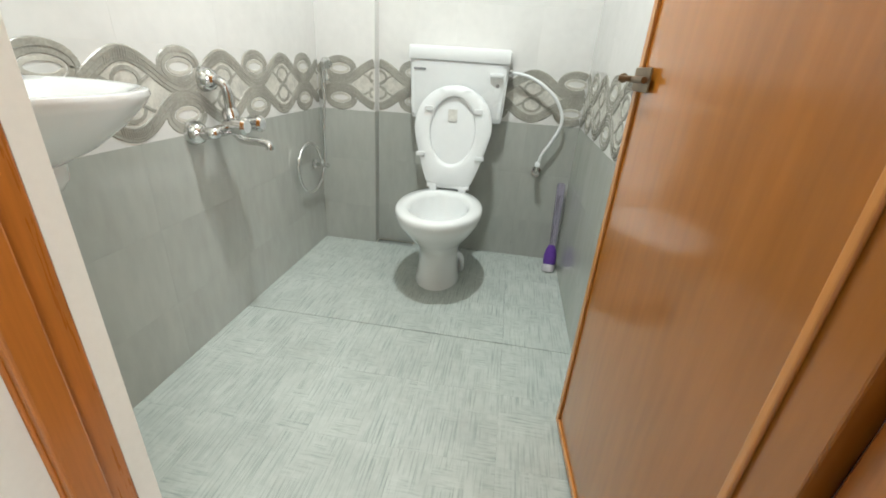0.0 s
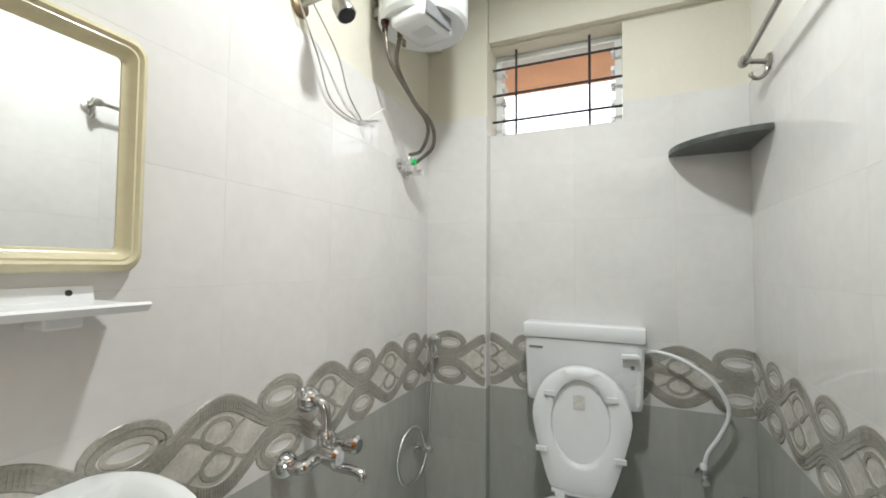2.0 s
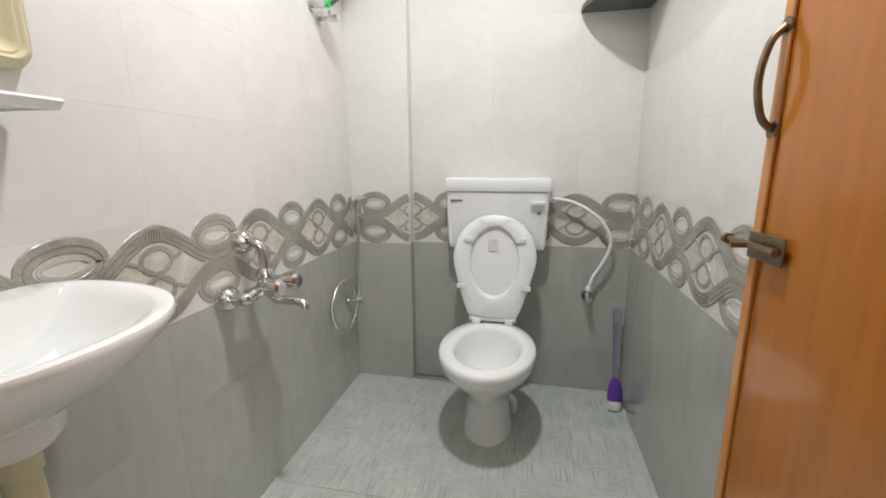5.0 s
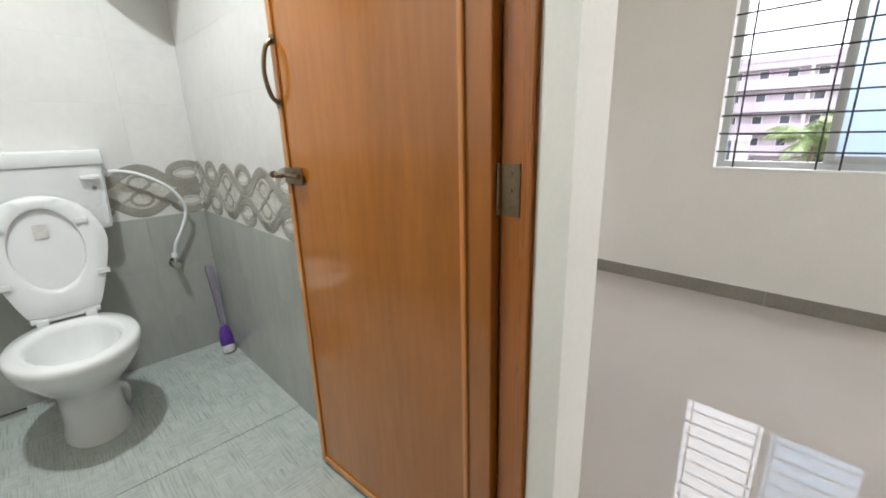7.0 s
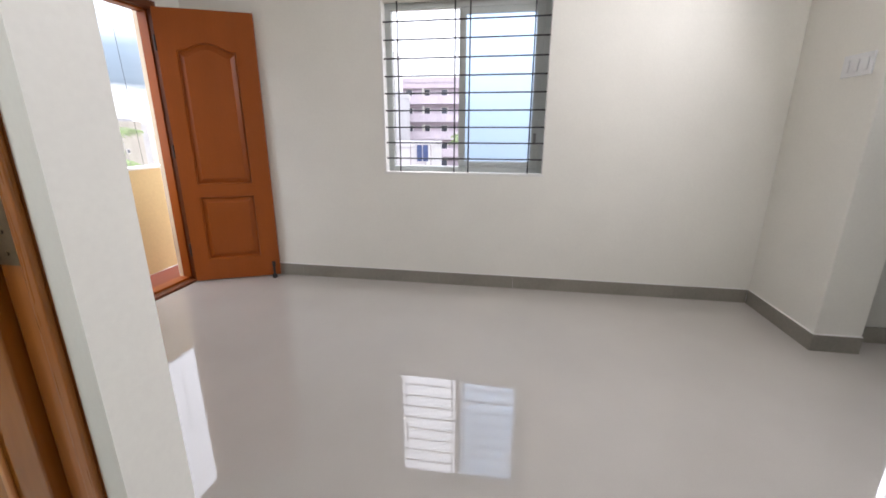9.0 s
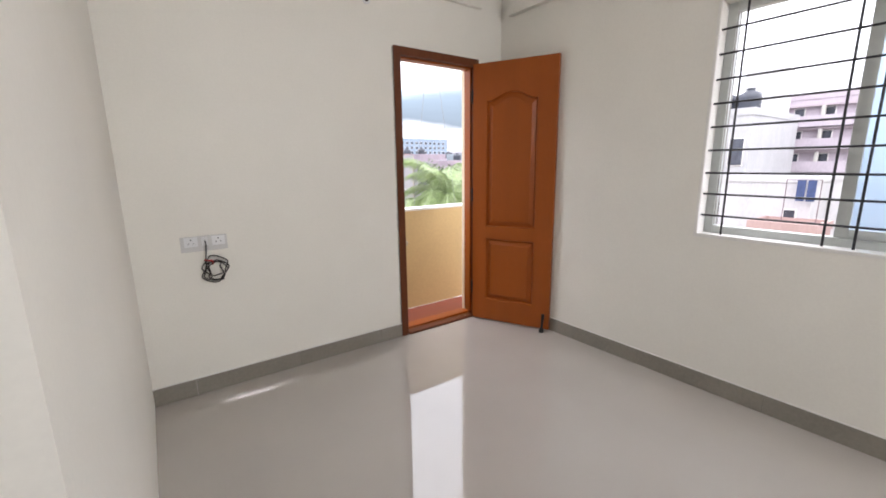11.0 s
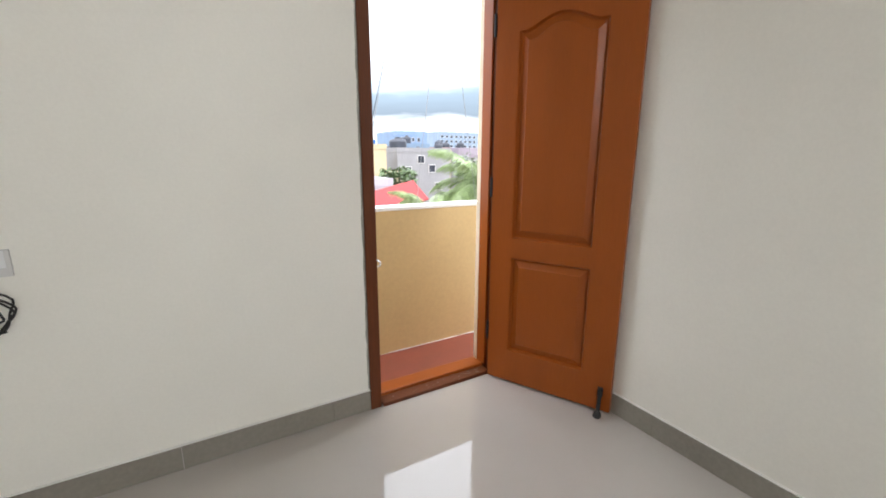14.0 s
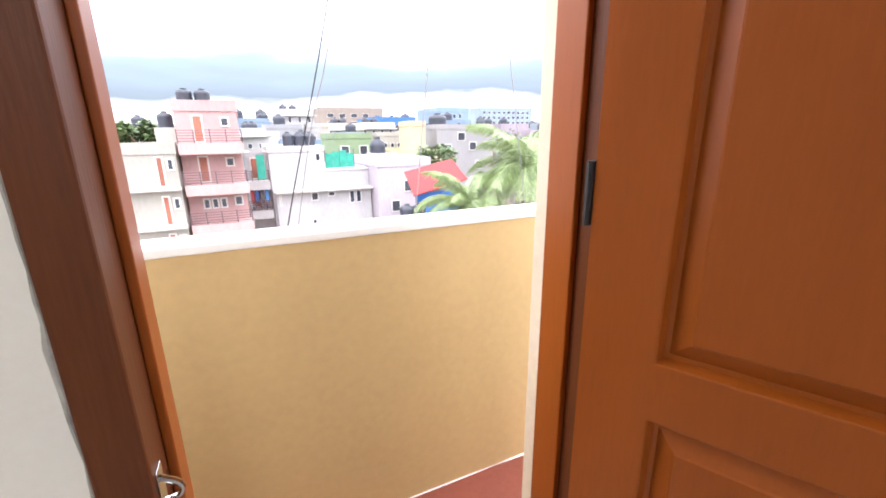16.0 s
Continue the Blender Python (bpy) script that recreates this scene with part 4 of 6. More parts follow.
ms = thing("mirror_shelf", "white plastic shelf below the mirror", "shelf", (-1.018, 0.57, 1.32))
bm, rows = loft([[(x, y, z) for x, z in ((-1.0175, 1.372), (-1.010, 1.372), (-1.004, 1.345), (-0.912, 1.338), (-0.897, 1.343), (-0.892, 1.338), (-0.905, 1.324), (-1.0, 1.326), (-1.0175, 1.318))] for y in (0.34, 0.345, 0.69, 0.742)])
for v in rows[3]:
    if v.co.x < -1.0:
        v.co.y = 0.70
bm.faces.new(rows[0][::-1])
bm.faces.new(rows[-1])
bmesh.ops.recalc_face_normals(bm, faces=bm.faces)
part("tray", bm, M_PLAST, ms)
for k in (0.45, 0.66):
    bm = bmesh.new()
    lathe(bm, [(0.006, 0), (0.006, 0.003)], (-1.009, k, 1.36), "x", 10)
    part("screw_hole", bm, M_BLACK, ms)
part("bracket", boxes((-1.017, -0.95, 0.60, 0.66, 1.300, 1.3245), bevel=0.004), M_PLAST, ms)


def corner_shelf(cx, cy, sx, sy, z, r, label):
    """A quarter-round slab in a corner; sx and sy say to which sides it reaches."""
    bm = bmesh.new()
    top, low = [], []
    for zz, out in ((z, low), (z + 0.022, top)):
        out.append(bm.verts.new((cx, cy, zz)))
        for k in range(15):
            a = radians(90 * k / 14)
            w = 1 + 0.012 * math.sin(5 * a)
            out.append(bm.verts.new((cx + sx * r * w * math.cos(a), cy + sy * r * w * math.sin(a), zz)))
    bm.faces.new(low)
    bm.faces.new(top[::-1])
    for k in range(16):
        bm.faces.new((low[k], low[(k + 1) % 16], top[(k + 1) % 16], top[k]))
    bmesh.ops.recalc_face_normals(bm, faces=bm.faces)
    return solid("corner_shelf", bm, M_GRAN, label, "shelf")


corner_shelf(BX1 - WT - 0.004, BYB - WT - 0.004, -1, -1, 1.905, 0.30, "dark granite quarter-round shelf in the tiled corner")
corner_shelf(BX0 + WT + 0.004, BYF + 0.002, 1, 1, 1.955, 0.305, "dark granite quarter-round shelf above the mirror")

# towel rail
rail = thing("towel_rail", "dull chrome towel rail with hooks on the tiled wall", "towel rail", (BX1 - 0.015, 1.58, 2.08))
WXR = BX1 - 0.014
for y, zr in ((1.362, 0.026), (2.038, 0.008)):
    bm = bmesh.new()
    lathe(bm, [(0.030, 0), (0.030, -0.006), (0.018, -0.012)], (WXR, y, 2.155 + zr), "x", 20)
    pipe(bm, [(WXR - 0.005, y, 2.155 + zr), (WXR - 0.072, y, 2.168 + zr)], 0.009, 10, 0)
    lathe(bm, [(0.017, -0.02), (0.019, -0.012), (0.019, 0.012), (0.017, 0.02)], (WXR - 0.075, y, 2.168 + zr), "y", 16)
    post = smooth(part("post", bm, M_STEEL, rail))
    bm = bmesh.new()
    pipe(bm, [(WXR - 0.006, y, 2.14 + zr), (WXR - 0.012, y, 2.11 + zr), (WXR - 0.035, y, 2.097 + zr), (WXR - 0.055, y, 2.11 + zr), (WXR - 0.056, y, 2.123 + zr)], 0.007, 10)
    smooth(part("hook", bm, M_STEEL, post))
bm = bmesh.new()
pipe(bm, [(WXR - 0.075, 1.362, 2.194), (WXR - 0.075, 2.038, 2.176)], 0.0095, 12, 0)
smooth(part("bar", bm, M_STEEL, rail))

# overhead shower
sh = thing("shower_head", "dull chrome wall shower with an angled arm", "shower", (-1.02, 1.262, 2.27))
bm = bmesh.new()
lathe(bm, [(0.038, 0), (0.036, 0.008), (0.016, 0.016)], (BX0 + 0.001, 1.262, 2.275), "x", 24)
smooth(part("flange", bm, M_BRASS, sh))
bm = bmesh.new()
pipe(bm, [(BX0 + 0.01, 1.262, 2.275), (BX0 + 0.08, 1.264, 2.285), (BX0 + 0.125, 1.266, 2.290), (BX0 + 0.150, 1.268, 2.268)], 0.011, 12)
smooth(part("arm", bm, M_STEEL, sh))
bm = bmesh.new()
HM = Matrix.Translation((BX0 + 0.150, 1.268, 2.268)) @ Matrix.Rotation(radians(150), 4, "Y")
lathe(bm, [(0.014, -0.004), (0.022, 0.010), (0.030, 0.030), (0.033, 0.072), (0.031, 0.078)], steps=24, m=HM)
head = smooth(part("head", bm, M_STEEL, sh))
bm = bmesh.new()
lathe(bm, [(0.028, 0.0785), (0.027, 0.081)], steps=24, m=HM)
part("spray_plate", bm, M_BLACK, head)

# wall mixer
mx = thing("wall_mixer", "chrome wall mixer tap with spout and two handles", "mixer tap", (-1.02, 1.25, 0.82))
LWX = BX0 + WT + 0.002


def flange(bm, y, z):
    lathe(bm, [(0.044, 0), (0.044, 0.008), (0.034, 0.034), (0.020, 0.046)], (LWX, y, z), "x", 22)


bm = bmesh.new()
flange(bm, 1.215, 0.805)
smooth(part("flange", bm, M_CHROME, mx))
bm = bmesh.new()
flange(bm, 1.315, 0.975)
smooth(part("flange", bm, M_CHROME, mx))
bm = bmesh.new()
pipe(bm, [(LWX + 0.01, 1.215, 0.805), (LWX + 0.075, 1.215, 0.808), (LWX + 0.078, 1.26, 0.812), (LWX + 0.078, 1.36, 0.812)], 0.021, 12)
pipe(bm, [(LWX + 0.01, 1.315, 0.975), (LWX + 0.055, 1.315, 0.973), (LWX + 0.078, 1.32, 0.94), (LWX + 0.078, 1.325, 0.82)], 0.0165, 12)
lathe(bm, [(0.024, -0.03), (0.030, -0.015), (0.030, 0.045), (0.022, 0.062)], (LWX + 0.078, 1.325, 0.822), "z", 16)
smooth(part("body", bm, M_CHROME, mx))
bm = bmesh.new()
pipe(bm, [(LWX + 0.085, 1.325, 0.80), (LWX + 0.11, 1.33, 0.772), (LWX + 0.17, 1.335, 0.768), (LWX + 0.205, 1.34, 0.76), (LWX + 0.208, 1.34, 0.742)], 0.015, 12)
smooth(part("spout", bm, M_CHROME, mx))
for y, z in ((1.275, 0.83), (1.375, 0.828)):
    bm = bmesh.new()
    lathe(bm, [(0.018, 0), (0.018, 0.03), (0.028, 0.034), (0.031, 0.076), (0.022, 0.086)], (LWX + 0.085, y, z), "x", 12)
    smooth(part("handle", bm, M_CHROME, mx))

# hand spray with coiled hose
hs = thing("hand_spray", "chrome hand spray with a looped hose in the corner", "hand spray", (-0.965, 2.235, 0.5))
CYT = BYC - WT - 0.002
bm = bmesh.new()
lathe(bm, [(0.020, 0), (0.020, -0.005), (0.011, -0.012), (0.011, -0.03)], (-0.968, CYT, 0.965), "y", 16)
lathe(bm, [(0.015, -0.016), (0.017, -0.01), (0.017, 0.014), (0.013, 0.018)], (-0.968, CYT - 0.036, 0.965), "z", 14)
smooth(part("holder", bm, M_HOSEC, hs))
bm = bmesh.new()
pipe(bm, [(-0.968, CYT - 0.040, 0.90), (-0.966, CYT - 0.042, 0.97), (-0.960, CYT - 0.050, 1.025), (-0.935, CYT - 0.075, 1.045), (-0.915, CYT - 0.092, 1.030)], [0.013, 0.016, 0.018, 0.022, 0.026], 14)
smooth(part("spray", bm, M_HOSEC, hs))
bm = bmesh.new()
pipe(bm, [(-0.955, CYT - 0.062, 1.040), (-0.935, CYT - 0.070, 1.0), (-0.938, CYT - 0.066, 0.955)], 0.0055, 8)
smooth(part("trigger", bm, M_HOSEC, hs))
bm = bmesh.new()
pipe(bm, [(-0.968, CYT - 0.036, 0.935), (-0.972, 2.20, 0.82), (-0.985, 2.205, 0.66), (-0.99, 2.208, 0.52), (-0.99, 2.15, 0.405), (-0.992, 2.04, 0.362), (-0.993, 1.935, 0.41), (-0.993, 1.888, 0.52),
          (-0.992, 1.94, 0.612), (-0.99, 2.03, 0.637), (-0.985, 2.10, 0.60), (-0.972, 2.119, 0.535)], 0.0085, 10, 8)
smooth(part("hose", bm, M_HOSEC, hs, "bright chrome coiled hose"))
angle_valve((BX0 + WT + 0.003, 2.119, 0.50), (1, 0, 0), "small chrome angle valve feeding the hand spray")

# toilet brush
br = thing("toilet_brush", "purple plastic toilet brush leaning in the corner", "brush", (0.39, 2.13, 0))
bm = bmesh.new()
lathe(bm, [(0.016, 0.0), (0.019, 0.04), (0.021, 0.20), (0.023, 0.335), (0.020, 0.350), (0.008, 0.354)], steps=16, sx=1.0, sy=0.6, m=Matrix.Translation((0.397, 2.166, 0.158)) @ Matrix.Rotation(radians(-15), 4, "X"))
smooth(part("handle", bm, glass_mat("clear_purple_plastic", (0.80, 0.73, 0.93), 0.15, 0.93), br, "translucent purple handle"))
bm = bmesh.new()
lathe(bm, [(0.030, 0), (0.037, 0.01), (0.036, 0.05), (0.030, 0.085), (0.017, 0.115)], steps=16, sx=1.0, sy=0.6, m=Matrix.Translation((0.392, 2.135, 0.045)) @ Matrix.Rotation(radians(-14), 4, "X"))
smooth(part("guard", bm, M_PURPLE, br))
bm = bmesh.new()
lathe(bm, [(0.012, 0.0), (0.034, 0.004), (0.036, 0.035), (0.026, 0.046)], steps=16, sx=1.0, sy=0.7, m=Matrix.Translation((0.389, 2.122, 0.004)) @ Matrix.Rotation(radians(-14), 4, "X"))
smooth(part("bristles", bm, mat("pale_bristles", (0.66, 0.62, 0.66), 0.8, vary=0.2, scale=60, fine=200, bump=0.8), br, "pale worn bristles"))

# water heater
wh = thing("water_heater", "white cylindrical electric water heater on the wall", "water heater", (-0.815, 1.755, 2.40))
HX, HY, HR = -0.815, 1.755, 0.188
bm = bmesh.new()
lathe(bm, [(0.12, 2.405), (HR - 0.012, 2.408), (HR, 2.425), (HR, 2.84), (HR - 0.012, 2.862), (HR - 0.08, 2.878), (0.03, 2.882)], (HX, HY, 0), "z", 48)
smooth(part("shell", bm, M_PLAST, wh), 35)
HB = Matrix.Translation((HX + 0.03, HY - 0.065, 0)) @ Matrix.Rotation(radians(-12), 4, "Z")
bm = bmesh.new()
box(bm, -0.085, 0.085, -0.105, 0.10, 2.352, 2.407, bevel=0.018, m=HB)
cap = smooth(part("bottom_cap", bm, M_PLAST, wh, "white moulded cap under the heater"), 50)
bm = bmesh.new()
box(bm, 0.0855, 0.098, -0.095, 0.06, 2.358, 2.412, bevel=0.004, m=HB)
part("control_panel", bm, M_GREYP, wh, "dark grey control panel")
bm = bmesh.new()
box(bm, -0.03, 0.05, -0.04, 0.03, 2.3485, 2.3518, m=HB)
part("rating_label", bm, M_AGED, cap, "small pale rating label")
bm = bmesh.new()
lathe(bm, [(0.020, 0), (0.020, 0.002)], (HX + 0.165, HY - 0.098, 2.785), "x", 16, m=None)
part("badge", bm, M_GREYP, wh)
for z in (2.50, 2.76):
    part("bracket", boxes((BX0 + (0.001 if z < 2.57 else 0.087), HX - HR + 0.03, HY - 0.06, HY + 0.06, z - 0.02, z + 0.02)), M_STEEL, wh)
part("side_tab", boxes((HX - HR - 0.03, HX - HR + 0.012, HY - 0.11, HY - 0.07, 2.66, 2.70), bevel=0.003), M_PLAST, wh)
for k, mt in ((-0.06, mat("rusty_nut", (0.07, 0.035, 0.025), 0.55, metal=0.6, vary=0.3, scale=40)), (0.0, M_BRASS)):
    bm = bmesh.new()
    lathe(bm, [(0.012, 0.0), (0.012, 0.03), (0.017, 0.031), (0.017, 0.045)], (HX - 0.075 + k * 0.6, HY - 0.065 + k, 2.36), "z", 14)
    smooth(part("nipple", bm, mt, wh))
bm = boxes((HX - 0.058, HX - 0.050, HY - 0.078, HY - 0.060, 2.315, 2.345))
part("relief_lever", bm, M_BRASS, wh)
M_HOSE = mat("stained_braided_steel", (0.20, 0.18, 0.155), 0.4, metal=1.0, vary=0.35, scale=30, fine=160, bump=0.3)
hh = thing("heater_hoses", "two braided steel hoses from the water heater to the wall valve", "hose", (-1.0, 1.92, 1.9))
for pts in ([(HX - 0.111, HY - 0.125, 2.365), (HX - 0.10, HY - 0.10, 2.25), (-0.875, 1.77, 2.13), (-0.845, 1.87, 2.04), (-0.90, 1.92, 1.95), (-0.965, 1.915, 1.93)],
            [(HX - 0.075, HY - 0.065, 2.365), (HX - 0.09, HY - 0.06, 2.25), (-0.885, 1.80, 2.14), (-0.835, 1.89, 2.05), (-0.85, 1.93, 1.96), (-0.93, 1.925, 1.895)]):
    bm = bmesh.new()
    pipe(bm, pts, 0.0085, 10, 8)
    smooth(part("hose", bm, M_HOSE, hh))
angle_valve((BX0 + WT + 0.003, 1.915, 1.895), (1, 0, 0), "chrome angle valve with a green knob below the heater", M_GREEN)
angle_valve((BX0 + WT + 0.003, 1.985, 1.862), (1, 0, 0), "chrome angle valve beside the heater hose")

# heater switch with hanging wires
sw = thing("heater_switch", "white switch plate with loose hanging wires", "switch", (BX0, 1.2, 2.40))
part("plate", boxes((BX0 + 0.0005, BX0 + 0.008, 1.125, 1.30, 2.35, 2.475), bevel=0.002), M_PLAST, sw)
bm = bmesh.new()
pipe(bm, [(BX0 + 0.008, 1.20, 2.44), (BX0 + 0.035, 1.20, 2.43), (BX0 + 0.03, 1.205, 2.40)], 0.009, 8)
part("cable_gland", bm, M_GREYP, sw)
bm = boxes((BX0 + 0.018, BX0 + 0.034, 1.195, 1.225, 2.335, 2.365), bevel=0.005)
part("tape", bm, M_YELLOW, sw, "yellow tape wound round the wires")
for pts in ([(BX0 + 0.02, 1.20, 2.43), (BX0 + 0.026, 1.205, 2.36), (BX0 + 0.03, 1.23, 2.27), (BX0 + 0.035, 1.32, 2.12), (BX0 + 0.025, 1.40, 2.01), (BX0 + 0.02, 1.55, 1.985), (BX0 + 0.03, 1.70, 2.03)],
            [(BX0 + 0.02, 1.20, 2.43), (BX0 + 0.028, 1.21, 2.36), (BX0 + 0.05, 1.27, 2.28), (BX0 + 0.06, 1.39, 2.16), (BX0 + 0.04, 1.48, 2.06), (BX0 + 0.02, 1.60, 1.995)],
            [(BX0 + 0.025, 1.205, 2.36), (BX0 + 0.028, 1.245, 2.345)]):
    bm = bmesh.new()
    pipe(bm, pts, 0.003, 7)
    part("wire", bm, M_WIRE, sw)
bm = bmesh.new()
pipe(bm, [(BX0 + 0.02, 1.63, 2.01), (BX0 + 0.05, 1.72, 2.085)], 0.003, 7, 0)
part("bare_wire_end", bm, M_COPE, sw)

# ---- room things ----
so = thing("wall_socket", "white plastic socket plate with two sockets and a switch", "socket", (0.88, RYN, 0.87))
part("plate", boxes((0.765, 0.995, RYN - 0.010, RYN - 0.0005, 0.845, 0.930), bevel=0.002), M_AGED, so)
for cx in (0.815, 0.950):
    mod = part("socket", boxes((cx - 0.033, cx + 0.033, RYN - 0.0125, RYN - 0.0105, 0.873, 0.927), bevel=0.001), M_PLAST, so)
    bm = bmesh.new()
    for dx, dz, r in ((0, 0.012, 0.004), (-0.011, -0.008, 0.0032), (0.011, -0.008, 0.0032)):
        lathe(bm, [(r, 0), (r, -0.0008)], (cx + dx, RYN - 0.0126, 0.90 + dz), "y", 10)
    part("pin_hole", bm, M_BLACK, mod)
part("rocker_switch", boxes((0.868, 0.897, RYN - 0.0165, RYN - 0.0105, 0.876, 0.924), bevel=0.002), M_PLAST, so)
cb = thing("coiled_cable", "black cable hanging in a tangled coil from the socket", "cable", (0.93, RYN - 0.02, 0.80))
bm = bmesh.new()
pts = [(0.882, RYN - 0.012, 0.905), (0.884, RYN - 0.03, 0.885), (0.882, RYN - 0.02, 0.85), (0.875, RYN - 0.012, 0.78)]
for k in range(46):
    a = 0.62 * k + 2.6
    r = 0.050 + 0.016 * math.sin(0.43 * k)
    pts.append((0.918 + r * math.cos(a) + 0.012 * math.sin(2.3 * k), RYN - 0.012 - 0.012 * abs(math.sin(0.8 * k)), 0.735 + r * math.sin(a) * 1.15 + 0.01 * math.sin(0.37 * k)))
pipe(bm, pts, 0.0034, 6, 3)
part("cable_loop", bm, M_RUBBER, cb)
bm = bmesh.new()
pipe(bm, [(0.868, RYN - 0.016, 0.795), (0.885, RYN - 0.026, 0.790), (0.905, RYN - 0.024, 0.788), (0.908, RYN - 0.02, 0.765)], 0.005, 7)
part("red_tie", bm, mat("red_tape", (0.33, 0.03, 0.03), 0.5, vary=0.2, scale=40), cb, "dark red tape round the coil")
sw2 = thing("wall_switch", "white plastic switch plate on the stub wall", "switch", (2.62, RYS, 1.53))
part("plate", boxes((2.52, 2.727, RYS + 0.0005, RYS + 0.009, 1.495, 1.605), bevel=0.002), M_PLAST, sw2)
for k in (2.545, 2.61, 2.675):
    part("rocker", boxes((k, k + 0.03, RYS + 0.0095, RYS + 0.014, 1.52, 1.58), bevel=0.002), M_PLAST, sw2)
cov = thing("lamp_point_cover", "small dark cable hole with a white rim above the door", "cable outlet", (1.95, RYN, 2.34))
bm = bmesh.new()
lathe(bm, [(0.030, 0), (0.030, -0.003), (0.024, -0.005)], (1.95, RYN - 0.0005, 2.345), "y", 18)
part("rim", bm, M_PLAST, cov)
bm = bmesh.new()
lathe(bm, [(0.016, -0.0052), (0.010, -0.012)], (1.95, RYN - 0.0005, 2.345), "y", 14)
part("core", bm, M_RUBBER, cov)
pat = bmesh.new()
lathe(pat, [(0.026, 0), (0.024, -0.002)], (0.80, RYN - 0.0004, 0.135), "y", 20)
solid("round_wall_cap", pat, M_WALL, "round painted-over cap low on the wall", "wall cap")

cbk = thing("curtain_bracket", "small dark bronze curtain bracket beside the window head", "curtain bracket", (RX1, 0.58, 2.17))
part("wall_plate", boxes((RX1 - 0.006, RX1 - 0.0005, 0.56, 0.60, 2.15, 2.21), bevel=0.002), M_BRASS, cbk)
bm = bmesh.new()
pipe(bm, [(RX1 - 0.005, 0.58, 2.185), (RX1 - 0.065, 0.58, 2.185)], 0.007, 8, 0)
lathe(bm, [(0.010, -0.03), (0.012, -0.02), (0.012, 0.02), (0.022, 0.03), (0.026, 0.045), (0.018, 0.06), (0.006, 0.066)], (RX1 - 0.065, 0.57, 2.185), "y", 14)
smooth(part("finial", bm, M_BRASS, cbk))

tl = thing("tube_light", "lit white tube light on the beam before the kitchen", "tube light", (1.86, RYS, 2.37))
part("batten", boxes((1.26, 2.46, RYS + 0.0005, RYS + 0.04, 2.35, 2.395), bevel=0.004), M_PLAST, tl)
bm = bmesh.new()
pipe(bm, [(1.29, RYS + 0.06, 2.372), (2.43, RYS + 0.06, 2.372)], 0.013, 14, 0)
part("tube", bm, M_LAMP, tl, "lit white tube")
lb = thing("ceiling_lamp", "lit white bulb in a holder on the bathroom ceiling", "lamp", (-0.27, 1.16, CH))
bm = bmesh.new()
lathe(bm, [(0.045, CH - 0.0005), (0.045, CH - 0.02), (0.026, CH - 0.024), (0.024, CH - 0.03)], (-0.27, 1.16, 0), "z", 20)
smooth(part("holder", bm, M_PLAST, lb))
bm = bmesh.new()
lathe(bm, [(0.020, CH - 0.0305), (0.040, CH - 0.045), (0.064, CH - 0.066), (0.066, CH - 0.078)], (-0.27, 1.16, 0), "z", 24)
smooth(part("bulb_body", bm, M_PLAST, lb))

# ---- kitchen corner ----
kc = thing("kitchen_counter", "pale kitchen counter with a black granite top", "kitchen counter", (2.85, -3.4, 0))
part("base", boxes((2.60, RX1 - 0.013, -4.6, -2.4905, 0.10, 0.80), bevel=0.002), mat("pale_laminate", (0.55, 0.54, 0.50), 0.35, vary=0.05, scale=4), kc, "pale grey counter front")
part("plinth", boxes((2.59, RX1 - 0.013, -4.6, -2.4905, 0.001, 0.0995), bevel=0.001), M_SKIRT, kc)
part("worktop", boxes((2.56, RX1 - 0.013, -4.6, -2.4905, 0.8005, 0.845), bevel=0.004), M_GRAN, kc, "black polished granite worktop")

# ragged plaster where the wall meets the balcony door frame
rg = bmesh.new()
rr = random.Random(21)
prev = None
for k in range(70):
    z = 0.11 + 1.98 * k / 69
    w = 0.004 + 0.010 * abs(noise.noise(Vector((0.0, 3.1, z * 6.0)))) + 0.003 * rr.random()
    row = [rg.verts.new((2.1305 - w, RYN - 0.0006, z)), rg.verts.new((2.1305 - w * 0.4, RYN - 0.004 - 0.003 * rr.random(), z)), rg.verts.new((2.1308, RYN - 0.002, z))]
    if prev:
        for j in range(2):
            rg.faces.new((prev[j], prev[j + 1], row[j + 1], row[j]))
    prev = row
solid("trim_plaster_edge", rg, mat("bare_plaster", (0.46, 0.45, 0.42), 0.9, vary=0.3, scale=20, fine=90, bump=0.6), "ragged bare plaster edge beside the door frame", "plaster edge", kind="structure")
# flexible inlet hose below the basin
ih = bmesh.new()
pipe(ih, [(-0.97, 0.60, 0.80), (-0.95, 0.57, 0.62), (-0.93, 0.50, 0.48), (-0.98, 0.43, 0.42), (BX0 + 0.02, 0.40, 0.44)], 0.008, 9)
solid("basin_inlet_hose", ih, M_PLAST, "white flexible hose below the wash basin", "hose")

# ---- the town outside ----
GZ = -9.0
M_EARTH = mat("dusty_ground", (0.20, 0.17, 0.13), 0.9, vary=0.3, scale=0.3, fine=3)
gnd = bmesh.new()
box(gnd, -700, 900, 2.9, 900, GZ - 0.5, GZ)
box(gnd, 3.45, 900, -700, 2.9, GZ - 0.5, GZ)
solid("ground", gnd, M_EARTH, "dusty ground between the houses of the town", "ground", kind="structure")
PAINTS = {}


def paint(rgb):
    if rgb not in PAINTS:
        PAINTS[rgb] = mat("facade_paint", tuple(c * 0.66 for c in rgb), 0.75, vary=0.14, scale=0.7, fine=7, bump=0.05, stretch=(1, 1, 0.4))
    return PAINTS[rgb]


